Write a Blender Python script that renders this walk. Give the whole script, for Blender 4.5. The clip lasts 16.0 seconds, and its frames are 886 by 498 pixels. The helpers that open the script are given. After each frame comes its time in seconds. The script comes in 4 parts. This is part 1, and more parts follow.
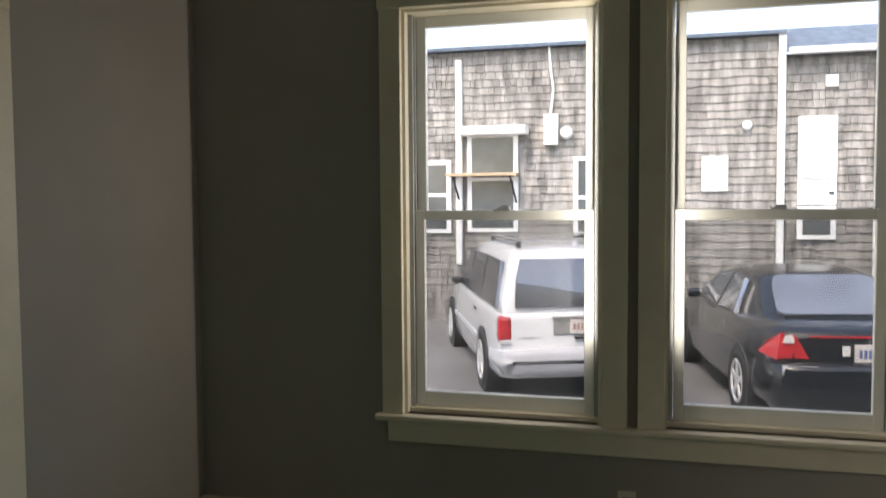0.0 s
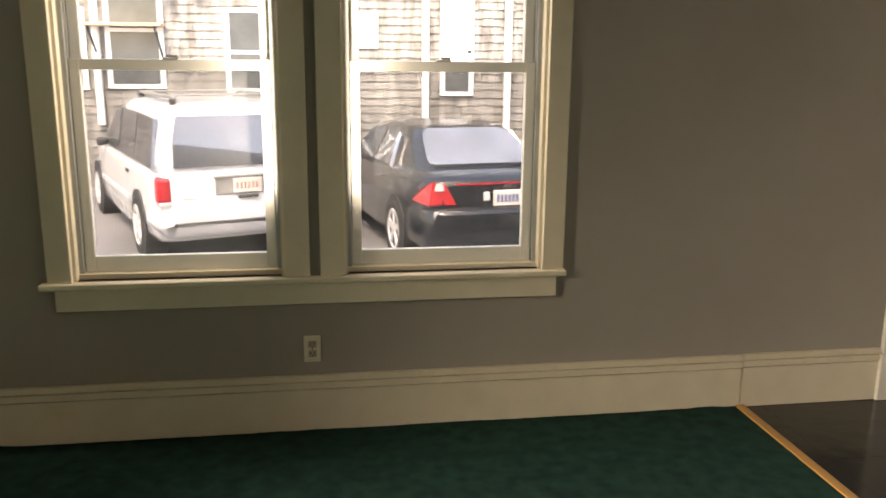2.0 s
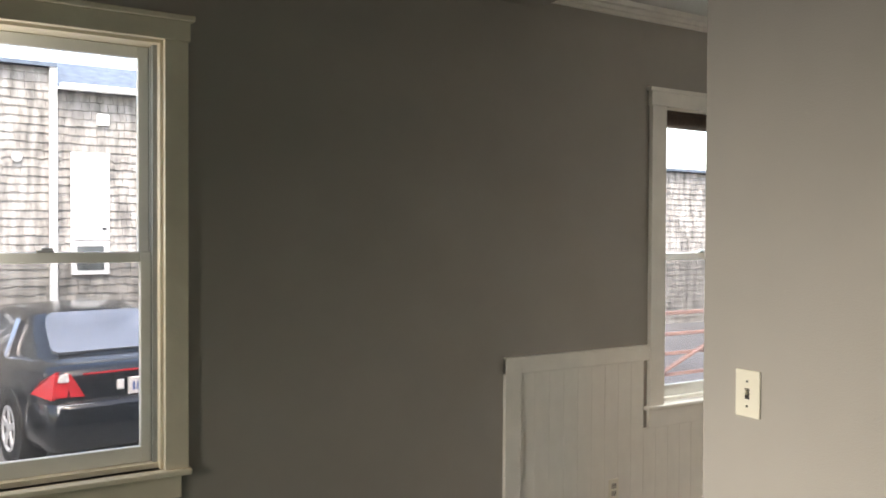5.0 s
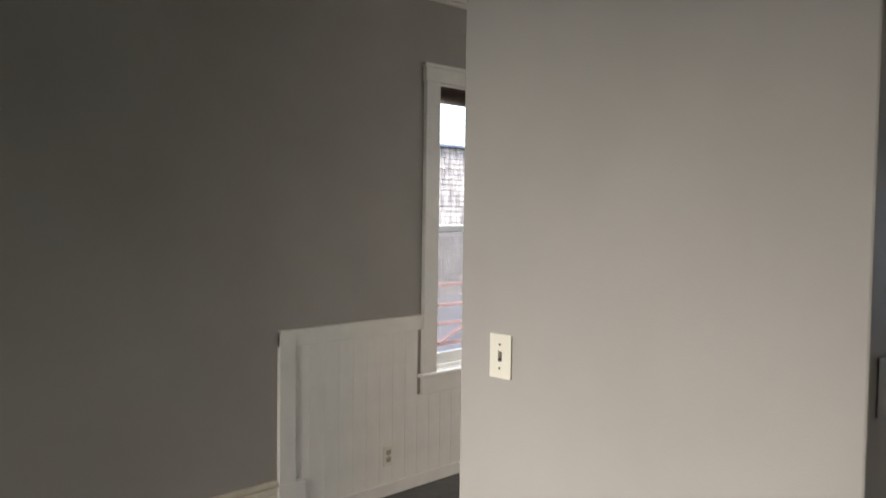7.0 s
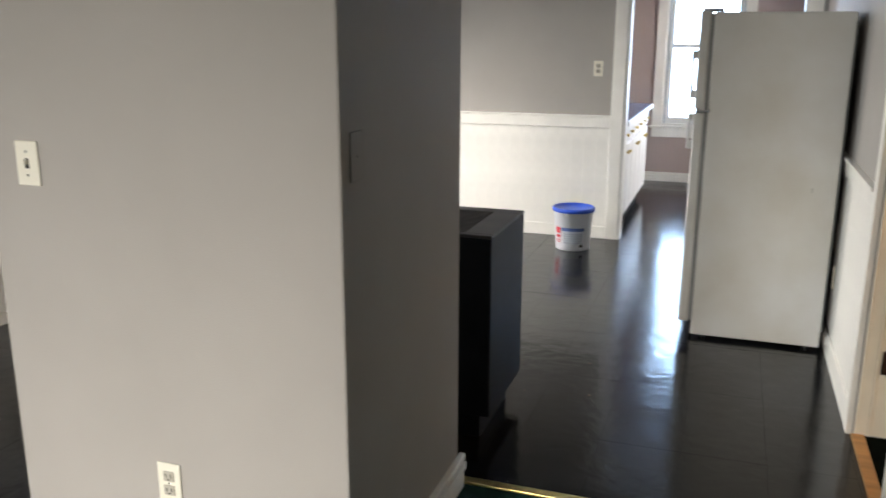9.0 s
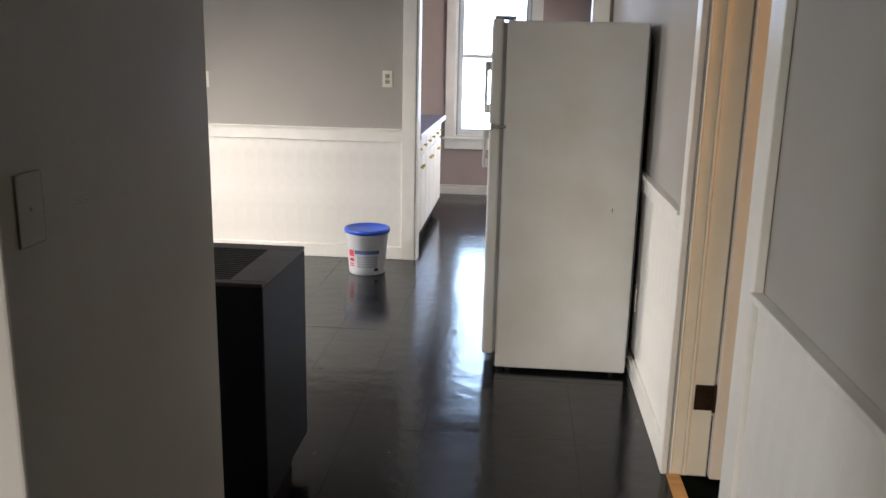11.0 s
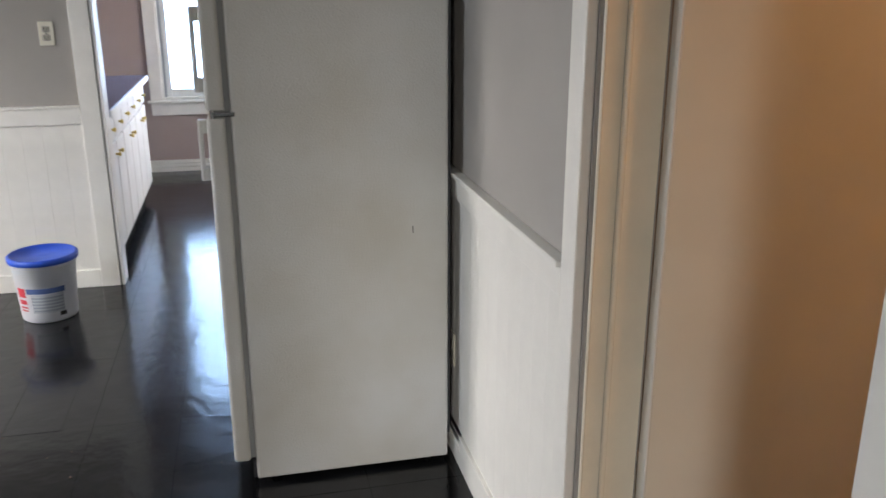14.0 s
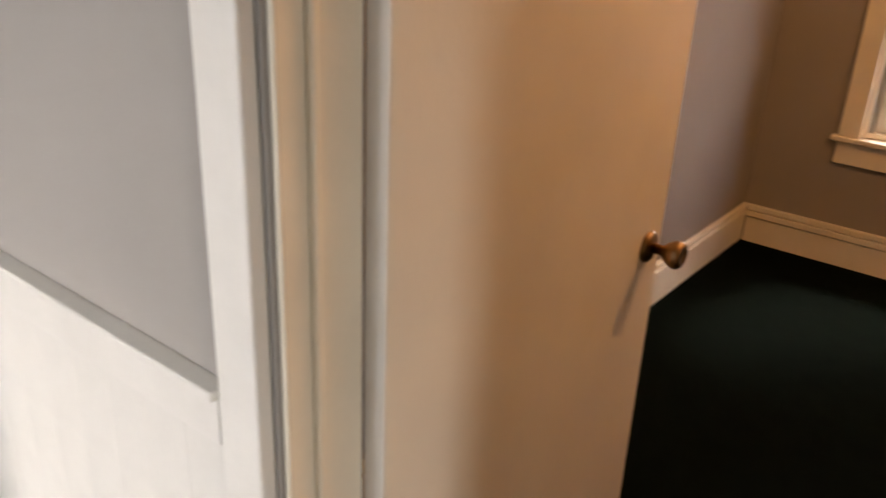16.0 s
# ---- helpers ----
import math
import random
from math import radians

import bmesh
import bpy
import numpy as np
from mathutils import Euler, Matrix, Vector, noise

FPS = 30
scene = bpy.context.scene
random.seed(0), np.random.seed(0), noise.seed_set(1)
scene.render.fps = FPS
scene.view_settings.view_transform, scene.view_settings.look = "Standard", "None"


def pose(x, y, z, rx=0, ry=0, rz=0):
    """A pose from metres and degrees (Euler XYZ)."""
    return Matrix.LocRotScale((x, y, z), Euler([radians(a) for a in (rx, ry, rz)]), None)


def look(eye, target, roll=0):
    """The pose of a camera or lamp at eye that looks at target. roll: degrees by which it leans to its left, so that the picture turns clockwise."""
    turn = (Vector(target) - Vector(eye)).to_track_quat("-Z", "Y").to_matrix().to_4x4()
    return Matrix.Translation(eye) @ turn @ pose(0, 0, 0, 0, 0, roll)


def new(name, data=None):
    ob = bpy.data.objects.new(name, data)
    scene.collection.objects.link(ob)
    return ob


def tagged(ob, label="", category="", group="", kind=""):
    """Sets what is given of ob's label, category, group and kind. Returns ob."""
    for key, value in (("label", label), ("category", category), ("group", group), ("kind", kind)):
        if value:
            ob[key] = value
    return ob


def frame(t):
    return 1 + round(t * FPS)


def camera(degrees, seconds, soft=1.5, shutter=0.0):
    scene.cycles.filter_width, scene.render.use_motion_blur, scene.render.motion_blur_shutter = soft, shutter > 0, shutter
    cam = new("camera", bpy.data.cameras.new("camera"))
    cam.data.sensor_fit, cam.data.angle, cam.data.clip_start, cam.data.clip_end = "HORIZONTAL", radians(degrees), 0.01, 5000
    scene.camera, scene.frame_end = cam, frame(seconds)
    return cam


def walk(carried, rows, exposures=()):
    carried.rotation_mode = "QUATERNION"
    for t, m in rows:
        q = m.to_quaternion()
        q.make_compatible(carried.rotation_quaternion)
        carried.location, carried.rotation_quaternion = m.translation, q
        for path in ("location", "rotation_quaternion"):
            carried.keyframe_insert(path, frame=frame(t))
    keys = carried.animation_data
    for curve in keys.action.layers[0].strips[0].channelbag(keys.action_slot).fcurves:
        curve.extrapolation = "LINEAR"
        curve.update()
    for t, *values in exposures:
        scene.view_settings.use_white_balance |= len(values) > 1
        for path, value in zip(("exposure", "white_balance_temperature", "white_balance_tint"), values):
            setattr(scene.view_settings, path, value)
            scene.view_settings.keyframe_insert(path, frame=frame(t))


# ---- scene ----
cam = camera(55.8, 16.0, shutter=0.3)
PATH = [
    (0, look((-0.031, -0.289, 1.552), (-0.545, 1.641, 1.438), -0.4)),
    (0.5, look((-0.118, -0.332, 1.514), (-0.529, 1.602, 1.213), -0.9)),
    (1, look((-0.124, -0.326, 1.504), (-0.318, 1.622, 1.092), -0.4)),
    (1.5, look((-0.130, -0.320, 1.496), (-0.024, 1.633, 1.077), 0.3)),
    (2, look((-0.138, -0.309, 1.526), (0.158, 1.619, 1.082), 0.5)),
    (2.5, look((-0.090, -0.293, 1.546), (0.357, 1.604, 1.097), -0.0)),
    (3, look((-0.061, -0.277, 1.572), (0.544, 1.573, 1.114), 0.4)),
    (3.5, look((-0.047, -0.276, 1.564), (0.708, 1.533, 1.167), 0.7)),
    (4, look((-0.025, -0.289, 1.566), (0.867, 1.479, 1.283), 0.9)),
    (4.5, look((-0.011, -0.307, 1.585), (0.959, 1.435, 1.435), 0.5)),
    (4.7, look((-0.010, -0.314, 1.591), (0.988, 1.418, 1.513), 0.1)),
    (6.8, look((0.056, -0.346, 1.585), (1.489, 1.049, 1.556), 1.5)),
    (7, look((0.042, -0.357, 1.582), (1.488, 1.021, 1.487), 0.8)),
    (7.5, look((0.029, -0.415, 1.566), (1.505, 0.918, 1.360), 0.1)),
    (8, look((0.032, -0.523, 1.546), (1.632, 0.637, 1.239), -0.1)),
    (8.5, look((0.027, -0.626, 1.526), (1.770, 0.262, 1.107), 0.0)),
    (9, look((0.033, -0.680, 1.520), (1.867, -0.049, 1.031), 0.2)),
    (9.5, look((0.088, -0.682, 1.526), (1.981, -0.306, 1.001), -0.0)),
    (9.7, look((0.130, -0.680, 1.524), (2.038, -0.390, 0.996), 0.3)),
    (11.8, look((0.915, -0.558, 1.513), (2.856, -0.429, 1.048), 0.8)),
    (12, look((1.019, -0.537, 1.524), (2.961, -0.436, 1.055), 0.3)),
    (12.5, look((1.286, -0.510, 1.529), (3.234, -0.526, 1.076), -1.1)),
    (13, look((1.536, -0.538, 1.518), (3.469, -0.745, 1.051), -0.5)),
    (13.5, look((1.777, -0.584, 1.519), (3.681, -0.943, 1.026), 0.2)),
    (14, look((1.982, -0.592, 1.509), (3.840, -1.033, 0.915), -0.0)),
    (14.5, look((2.213, -0.582, 1.508), (3.976, -1.347, 0.956), 0.3)),
    (15, look((2.427, -0.594, 1.501), (4.068, -1.574, 0.910), -0.5)),
    (15.5, look((2.650, -0.641, 1.518), (4.107, -1.849, 0.871), -1.1)),
    (15.8, look((2.752, -0.663, 1.538), (4.023, -2.014, 0.789), 0.9)),
    (16, look((2.799, -0.704, 1.532), (3.922, -2.155, 0.735), 2.6)),
]
EXPOSURES = [(0, 2.05, 7400, 12), (0.5, 2.1, 7900, 14), (1.5, 2.95, 9100, 17), (2.5, 2.95, 9200, 17), (4, 2.8, 7700, 12),
             (4.6, 2.65, 7500, 12), (7, 2.65, 6800, 14), (7.5, 2.6, 6750, 13), (8, 2.6, 6750, 11), (9.5, 2.35, 6800, 13), (12, 2.25, 7000, 16),
             (13.5, 2.2, 6600, 15), (14, 2.15, 6500, 14), (14.5, 2.15, 6500, 14), (15, 2.35, 6800, 17), (16, 2.65, 6950, 18)]
walk(cam, PATH, EXPOSURES)

# ---- light ----
world = bpy.data.worlds.new("world")
scene.world = world
world.use_nodes = True
wn = world.node_tree.nodes
sky = wn.new("ShaderNodeTexSky")
sky.sky_type = "NISHITA"
sky.sun_disc = False
sky.sun_elevation = radians(58)
sky.sun_rotation = radians(200)
sky.air_density = 1.0
sky.dust_density = 2.5
world.node_tree.links.new(sky.outputs[0], wn["Background"].inputs[0])
wn["Background"].inputs[1].default_value = 0.15
sun_data = bpy.data.lights.new("sun", "SUN")
sun_data.energy = 0.6
sun_data.angle = radians(12)
sun_data.color = (0.95, 0.98, 1.0)
sun = new("sun", sun_data)
sun.matrix_world = look((-5.5, -15, 25.6), (0, 0, 0))
# ceiling lamp of the bedroom
bulb_data = bpy.data.lights.new("bedroom_bulb", "POINT")
bulb_data.energy = 9
bulb_data.shadow_soft_size = 0.05
bulb_data.color = (1.0, 0.52, 0.2)
bulb = new("bedroom_bulb", bulb_data)
bulb.location = (2.55, -3.0, 2.45)


def window_light(name, centre, toward, wide, high, watts, color=(1.0, 0.985, 0.95), spread=125):
    """An area lamp in a window's opening that stands in for sky light."""
    d = bpy.data.lights.new(name, "AREA")
    d.shape = "RECTANGLE"
    d.size, d.size_y = wide, high
    d.energy = watts
    d.color = color
    d.spread = radians(spread)
    o = new(name, d)
    o.matrix_world = look(centre, toward)
    return o


# fill lamp of an added, unseen front room, to light the pier
window_light("added_room_fill_lamp", (-3.72, 1.45, 1.45), (0.3, 1.15, -1.9), 1.45, 1.5, 43, (1.0, 0.985, 0.95), 98)
# strip lamps added sideways in the reveals, as sky light for wall and pier
window_light("west_reveal_fill_lamp", (-0.286, 2.992, 1.62), (-2.0, 2.992, 1.62), 0.018, 1.25, 1.2, spread=180)
window_light("east_reveal_fill_lamp", (-0.014, 2.992, 1.62), (2.0, 2.992, 1.62), 0.018, 1.25, 0.8, spread=180)
# strip lamp added below the rolled shade to brighten the south wall
window_light("shaded_window_fill_strip", (3.90, 3.03, 2.165), (3.90, 0.6, 0.2), 0.72, 0.05, 8, (0.80, 0.90, 1.0), 150)
window_light("dining_window_daylight", (5.25, 3.10, 1.40), (5.25, 0, -1.0), 0.9, 1.5, 13, spread=108)
# fill lamp in an added, unseen kitchen window
window_light("kitchen_side_fill_lamp", (8.05, -2.02, 1.55), (8.05, 0, 0.9), 0.9, 1.3, 6)
window_light("kitchen_window_daylight", (9.58, -0.33, 1.46), (0, -0.33, 1.46), 0.76, 1.66, 5.5, (0.40, 0.64, 1.0))

# ---- materials ----
def material(name, color, rough=0.6, metal=0.0, vary=0.12, scale=6.0, bump=0.0, bump_scale=80.0, stretch=(1, 1, 1),
             tint=None, coat=0.0, spec=0.5, ior=1.5, rough_vary=0.0, per_piece=0.0, island=0.0, fine=0.0):
    m = bpy.data.materials.new(name)
    m.use_nodes = True
    nt = m.node_tree
    n, l = nt.nodes, nt.links
    b = n["Principled BSDF"]
    b.inputs["Roughness"].default_value = rough
    b.inputs["Metallic"].default_value = metal
    b.inputs["Specular IOR Level"].default_value = spec
    b.inputs["Coat Weight"].default_value = coat
    b.inputs["IOR"].default_value = ior
    co = n.new("ShaderNodeTexCoord")
    mp = n.new("ShaderNodeMapping")
    mp.inputs["Scale"].default_value = stretch
    l.new(co.outputs["Object"], mp.inputs[0])
    no = n.new("ShaderNodeTexNoise")
    no.inputs["Scale"].default_value = scale
    no.inputs["Detail"].default_value = 6
    l.new(mp.outputs[0], no.inputs["Vector"])
    mix = n.new("ShaderNodeMix")
    mix.data_type = "RGBA"
    c = Vector(color)
    dark = tint if tint else tuple(c * (1 - vary))
    light = tuple(min(1.0, v * (1 + vary * 0.6)) for v in c)
    mix.inputs[6].default_value = (*dark, 1)
    mix.inputs[7].default_value = (*light, 1)
    ramp = n.new("ShaderNodeMapRange")
    ramp.inputs[1].default_value, ramp.inputs[2].default_value = 0.3, 0.7
    l.new(no.outputs["Fac"], ramp.inputs[0])
    l.new(ramp.outputs[0], mix.inputs[0])
    out = mix.outputs[2]
    if fine:
        f = n.new("ShaderNodeTexNoise")
        f.inputs["Scale"].default_value = bump_scale * 1.7
        f.inputs["Detail"].default_value = 3
        l.new(mp.outputs[0], f.inputs["Vector"])
        fm = n.new("ShaderNodeMapRange")
        fm.inputs[3].default_value, fm.inputs[4].default_value = 1 - fine, 1 + fine
        l.new(f.outputs["Fac"], fm.inputs[0])
        hv2 = n.new("ShaderNodeHueSaturation")
        l.new(fm.outputs[0], hv2.inputs["Value"])
        l.new(out, hv2.inputs["Color"])
        out = hv2.outputs[0]
    if per_piece or island:
        src = n.new("ShaderNodeObjectInfo").outputs["Random"] if per_piece else n.new("ShaderNodeNewGeometry").outputs["Random Per Island"]
        amount = per_piece or island
        mr = n.new("ShaderNodeMapRange")
        mr.inputs[3].default_value, mr.inputs[4].default_value = 1 - amount, 1 + amount
        l.new(src, mr.inputs[0])
        hv = n.new("ShaderNodeHueSaturation")
        l.new(mr.outputs[0], hv.inputs["Value"])
        l.new(out, hv.inputs["Color"])
        out = hv.outputs[0]
    l.new(out, b.inputs["Base Color"])
    if rough_vary:
        rm = n.new("ShaderNodeMapRange")
        rm.inputs[3].default_value, rm.inputs[4].default_value = max(0, rough - rough_vary), rough + rough_vary
        l.new(no.outputs["Fac"], rm.inputs[0])
        l.new(rm.outputs[0], b.inputs["Roughness"])
    if bump:
        bn = n.new("ShaderNodeTexNoise")
        bn.inputs["Scale"].default_value = bump_scale
        bn.inputs["Detail"].default_value = 4
        l.new(mp.outputs[0], bn.inputs["Vector"])
        bp = n.new("ShaderNodeBump")
        bp.inputs["Strength"].default_value = bump
        bp.inputs["Distance"].default_value = 0.01
        l.new(bn.outputs["Fac"], bp.inputs["Height"])
        l.new(bp.outputs[0], b.inputs["Normal"])
    return m


def glass_material(name, color=(1, 1, 1), rough=0.0):
    m = bpy.data.materials.new(name)
    m.use_nodes = True
    b = m.node_tree.nodes["Principled BSDF"]
    b.inputs["Base Color"].default_value = (*color, 1)
    b.inputs["Transmission Weight"].default_value = 1.0
    b.inputs["Roughness"].default_value = rough
    b.inputs["IOR"].default_value = 1.05
    return m


def screen_material(name):
    """Fine insect mesh: mostly see-through, greyish."""
    m = bpy.data.materials.new(name)
    m.use_nodes = True
    b = m.node_tree.nodes["Principled BSDF"]
    b.inputs["Base Color"].default_value = (0.10, 0.105, 0.11, 1)
    b.inputs["Roughness"].default_value = 0.8
    b.inputs["Alpha"].default_value = 0.30
    return m


M_SCREEN = screen_material("insect_mesh")
M_WALL = material("grey_wall_paint", (0.365, 0.338, 0.302), 0.75, vary=0.05, scale=2.5, bump=0.12, bump_scale=260, fine=0.03)
M_BEDWALL = material("bedroom_wall_paint", (0.30, 0.265, 0.225), 0.75, vary=0.05, scale=2.5, bump=0.12, bump_scale=260, fine=0.03)
M_KITWALL = material("mauve_wall_paint", (0.40, 0.315, 0.285), 0.75, vary=0.05, scale=2.5, bump=0.12, bump_scale=260)
M_TRIM = material("cream_trim_paint", (0.79, 0.72, 0.57), 0.42, vary=0.06, scale=7, bump=0.06, bump_scale=60, fine=0.02)
M_WHITE = material("white_trim_paint", (0.80, 0.77, 0.70), 0.42, vary=0.06, scale=7, bump=0.06, bump_scale=60, fine=0.02)
M_CEIL = material("ceiling_paint", (0.62, 0.60, 0.57), 0.85, vary=0.04, scale=3, bump=0.2, bump_scale=120)
M_CARPET = material("green_carpet_pile", (0.014, 0.050, 0.040), 0.95, vary=0.35, scale=14, bump=0.9, bump_scale=420, fine=0.45, spec=0.1)
# Near-black copy of the green pile, set to keep the bedroom floor dark.
M_BEDCARPET = material("near_black_carpet_pile", (0.003, 0.005, 0.003), 0.95, vary=0.35, scale=14, bump=0.9, bump_scale=420, fine=0.45, spec=0.02)
M_BLACK = material("black_painted_floor", (0.007, 0.007, 0.008), 0.15, vary=0.5, scale=5, bump=0.18, bump_scale=11, rough_vary=0.08, fine=0.2, spec=0.45)
M_STRIP = material("varnished_wood_strip", (0.42, 0.22, 0.07), 0.35, vary=0.3, scale=30, stretch=(1, 0.1, 1), bump=0.1)
M_BAREWOOD = material("bare_weathered_wood", (0.42, 0.31, 0.20), 0.7, vary=0.3, scale=20, stretch=(0.3, 1, 1), bump=0.1)
M_BRASS = material("worn_brass", (0.62, 0.47, 0.16), 0.35, 1.0, vary=0.3, scale=30, rough_vary=0.15)
M_AGEDBRASS = material("aged_brass", (0.30, 0.19, 0.09), 0.33, 1.0, vary=0.4, scale=30, rough_vary=0.15)
M_VINYL = material("vinyl_sash", (0.74, 0.74, 0.70), 0.35, vary=0.04, scale=10)
M_TRACK = material("grey_window_track", (0.38, 0.40, 0.40), 0.5, vary=0.1, scale=10)
M_GLASS = glass_material("window_glass")
M_PLATE = material("ivory_plate_plastic", (0.74, 0.70, 0.58), 0.35, vary=0.03)
M_DARKSLOT = material("dark_slot", (0.03, 0.028, 0.025), 0.7)
M_FRIDGE = material("textured_white_enamel", (0.63, 0.63, 0.61), 0.32, tint=(0.54, 0.51, 0.44), scale=1.8, bump=0.25, bump_scale=220, rough_vary=0.05)
M_GASKET = material("grey_gasket", (0.26, 0.26, 0.25), 0.6)
M_CHROME = material("chrome", (0.75, 0.75, 0.75), 0.15, 1.0)
M_HEATER = material("black_enamel", (0.006, 0.007, 0.009), 0.48, vary=0.3, scale=8, bump=0.05, bump_scale=200, spec=0.15)
# the heater's top is a lighter black than its cabinet
M_HEATTOP = material("greyish_black_enamel", (0.035, 0.032, 0.029), 0.5, vary=0.4, scale=10, bump=0.05, bump_scale=200)
M_BUCKET = material("white_bucket_plastic", (0.75, 0.76, 0.78), 0.4, vary=0.06, scale=9)
M_BLUE = material("blue_lid_plastic", (0.015, 0.075, 0.50), 0.4, vary=0.15, scale=12)
M_RED = material("red_print", (0.60, 0.04, 0.06), 0.5)
M_GREYPRINT = material("grey_print", (0.32, 0.34, 0.37), 0.5)
M_PALEPRINT = material("pale_grey_print", (0.50, 0.52, 0.55), 0.5)
M_NAVYPRINT = material("navy_print", (0.08, 0.13, 0.30), 0.5)
M_DOORPAINT = material("cream_door_paint", (0.76, 0.70, 0.58), 0.4, vary=0.06, scale=4, bump=0.06, bump_scale=50)
M_ORANGEWOOD = material("orange_varnished_wood", (0.48, 0.17, 0.045), 0.35, vary=0.3, scale=9, stretch=(6, 6, 0.5), bump=0.05)
M_BROWNWOOD = material("brown_wood", (0.12, 0.06, 0.03), 0.5, vary=0.3, scale=9, stretch=(6, 6, 0.6))
M_HINGE = material("aged_bronze", (0.05, 0.028, 0.016), 0.5, 0.8, vary=0.4, scale=40)
M_COUNTER = material("blue_laminate", (0.10, 0.13, 0.24), 0.2, vary=0.2, scale=60, fine=0.2)
M_CABINET = material("cabinet_paint", (0.74, 0.72, 0.68), 0.4, vary=0.05)
M_ASPHALT = material("worn_asphalt", (0.19, 0.188, 0.19), 0.9, vary=0.3, scale=1.3, bump=0.5, bump_scale=90, fine=0.3)
M_SHINGLE = material("weathered_cedar_shingle", (0.27, 0.255, 0.235), 0.9, vary=0.55, scale=3, bump=0.5, bump_scale=60, stretch=(3.0, 3.0, 0.6), per_piece=0.12, fine=0.2)
M_SHINGLES = material("weathered_cedar_shingles", (0.27, 0.255, 0.235), 0.9, vary=0.55, scale=3, bump=0.5, bump_scale=60, stretch=(3.0, 3.0, 0.6), island=0.12, fine=0.2)
M_OUTWHITE = material("weathered_white_paint", (0.78, 0.78, 0.76), 0.6, vary=0.08, scale=5)
M_ROOF = material("slate_blue_roofing", (0.10, 0.13, 0.17), 0.8, vary=0.3, scale=6, bump=0.3)
M_PANE = material("dark_house_pane", (0.10, 0.11, 0.11), 0.08, vary=0.3, scale=2)
# Red paled in its colour for the washed-out look of overexposure.
M_REDRAIL = material("washed_out_red_wood", (0.44, 0.27, 0.23), 0.7, vary=0.25, scale=12)
M_VAN = material("white_car_paint", (0.80, 0.81, 0.82), 0.25, vary=0.03, coat=1.0)
M_SEDAN = material("black_car_paint", (0.005, 0.007, 0.011), 0.24, vary=0.1, coat=0.55, spec=0.45)
M_CARGLASS = material("tinted_car_glass", (0.05, 0.055, 0.07), 0.04, vary=0.4, scale=1.5, ior=3.0)
# Pale metallic tone puts the sky's reflection into the glass colour.
M_REARGLASS = material("sky_toned_car_glass", (0.28, 0.30, 0.33), 0.06, 0.35, vary=0.3, scale=2.5, ior=2.5)
M_RECEPT = material("aged_receptacle", (0.42, 0.39, 0.32), 0.45)
M_TAIL = material("red_tail_lens", (0.55, 0.02, 0.03), 0.15, coat=1.0)
M_CLEAR = material("clear_tail_lens", (0.70, 0.68, 0.66), 0.15, coat=1.0)
M_TYRE = material("tyre_rubber", (0.02, 0.02, 0.02), 0.8, vary=0.3, scale=20)
M_RIM = material("alloy_rim", (0.72, 0.72, 0.72), 0.35, 0.3)
M_TRIMBLACK = material("black_car_plastic", (0.03, 0.03, 0.032), 0.55)
M_BUMPER = material("grey_bumper", (0.50, 0.51, 0.53), 0.45)
M_LICENCE = material("licence_plate_face", (0.72, 0.66, 0.62), 0.5, vary=0.1, scale=60)
M_SHADE = material("brown_woven_shade", (0.05, 0.03, 0.02), 0.8, vary=0.4, scale=60)
M_BULBSHADE = material("frosted_lamp_glass", (0.8, 0.75, 0.65), 0.4)


# ---- building helpers ----
def box(bm, x0, x1, y0, y1, z0, z1, bevel=0.0):
    r = bmesh.ops.create_cube(bm, size=1.0)
    bmesh.ops.scale(bm, vec=(x1 - x0, y1 - y0, z1 - z0), verts=r["verts"])
    bmesh.ops.translate(bm, vec=((x0 + x1) / 2, (y0 + y1) / 2, (z0 + z1) / 2), verts=r["verts"])
    if bevel:
        edges = list({e for v in r["verts"] for e in v.link_edges})
        bmesh.ops.bevel(bm, geom=edges, offset=bevel, segments=2, affect="EDGES", profile=0.5)


def cyl(bm, p, axis, r1, length, r2=None, seg=24):
    """A cylinder or cone from p along the named axis."""
    m = Matrix.Translation(p)
    if axis == "x":
        m = m @ Matrix.Rotation(radians(90), 4, "Y")
    elif axis == "y":
        m = m @ Matrix.Rotation(radians(-90), 4, "X")
    m = m @ Matrix.Translation((0, 0, length / 2))
    bmesh.ops.create_cone(bm, cap_ends=True, segments=seg, radius1=r1, radius2=r1 if r2 is None else r2, depth=length, matrix=m)


def lathe(bm, profile, p, axis="z", seg=32):
    """A turned shape from (radius, height) pairs."""
    rot = {"z": Matrix(), "x": Matrix.Rotation(radians(90), 4, "Y"), "-x": Matrix.Rotation(radians(-90), 4, "Y"), "y": Matrix.Rotation(radians(-90), 4, "X"),
           "-y": Matrix.Rotation(radians(90), 4, "X")}[axis]
    m = Matrix.Translation(p) @ rot
    rings = []
    for r, h in profile:
        rings.append([bm.verts.new(m @ Vector((r * math.cos(2 * math.pi * i / seg), r * math.sin(2 * math.pi * i / seg), h))) for i in range(seg)])
    for a, b in zip(rings, rings[1:]):
        for i in range(seg):
            bm.faces.new((a[i], a[(i + 1) % seg], b[(i + 1) % seg], b[i]))
    bm.faces.new(list(reversed(rings[0])))
    bm.faces.new(rings[-1])


def mesh_of(name, bm, mat, smooth=False):
    bmesh.ops.recalc_face_normals(bm, faces=bm.faces)
    me = bpy.data.meshes.new(name)
    bm.to_mesh(me)
    bm.free()
    me.materials.append(mat)
    if smooth:
        for p in me.polygons:
            p.use_smooth = True
    return me


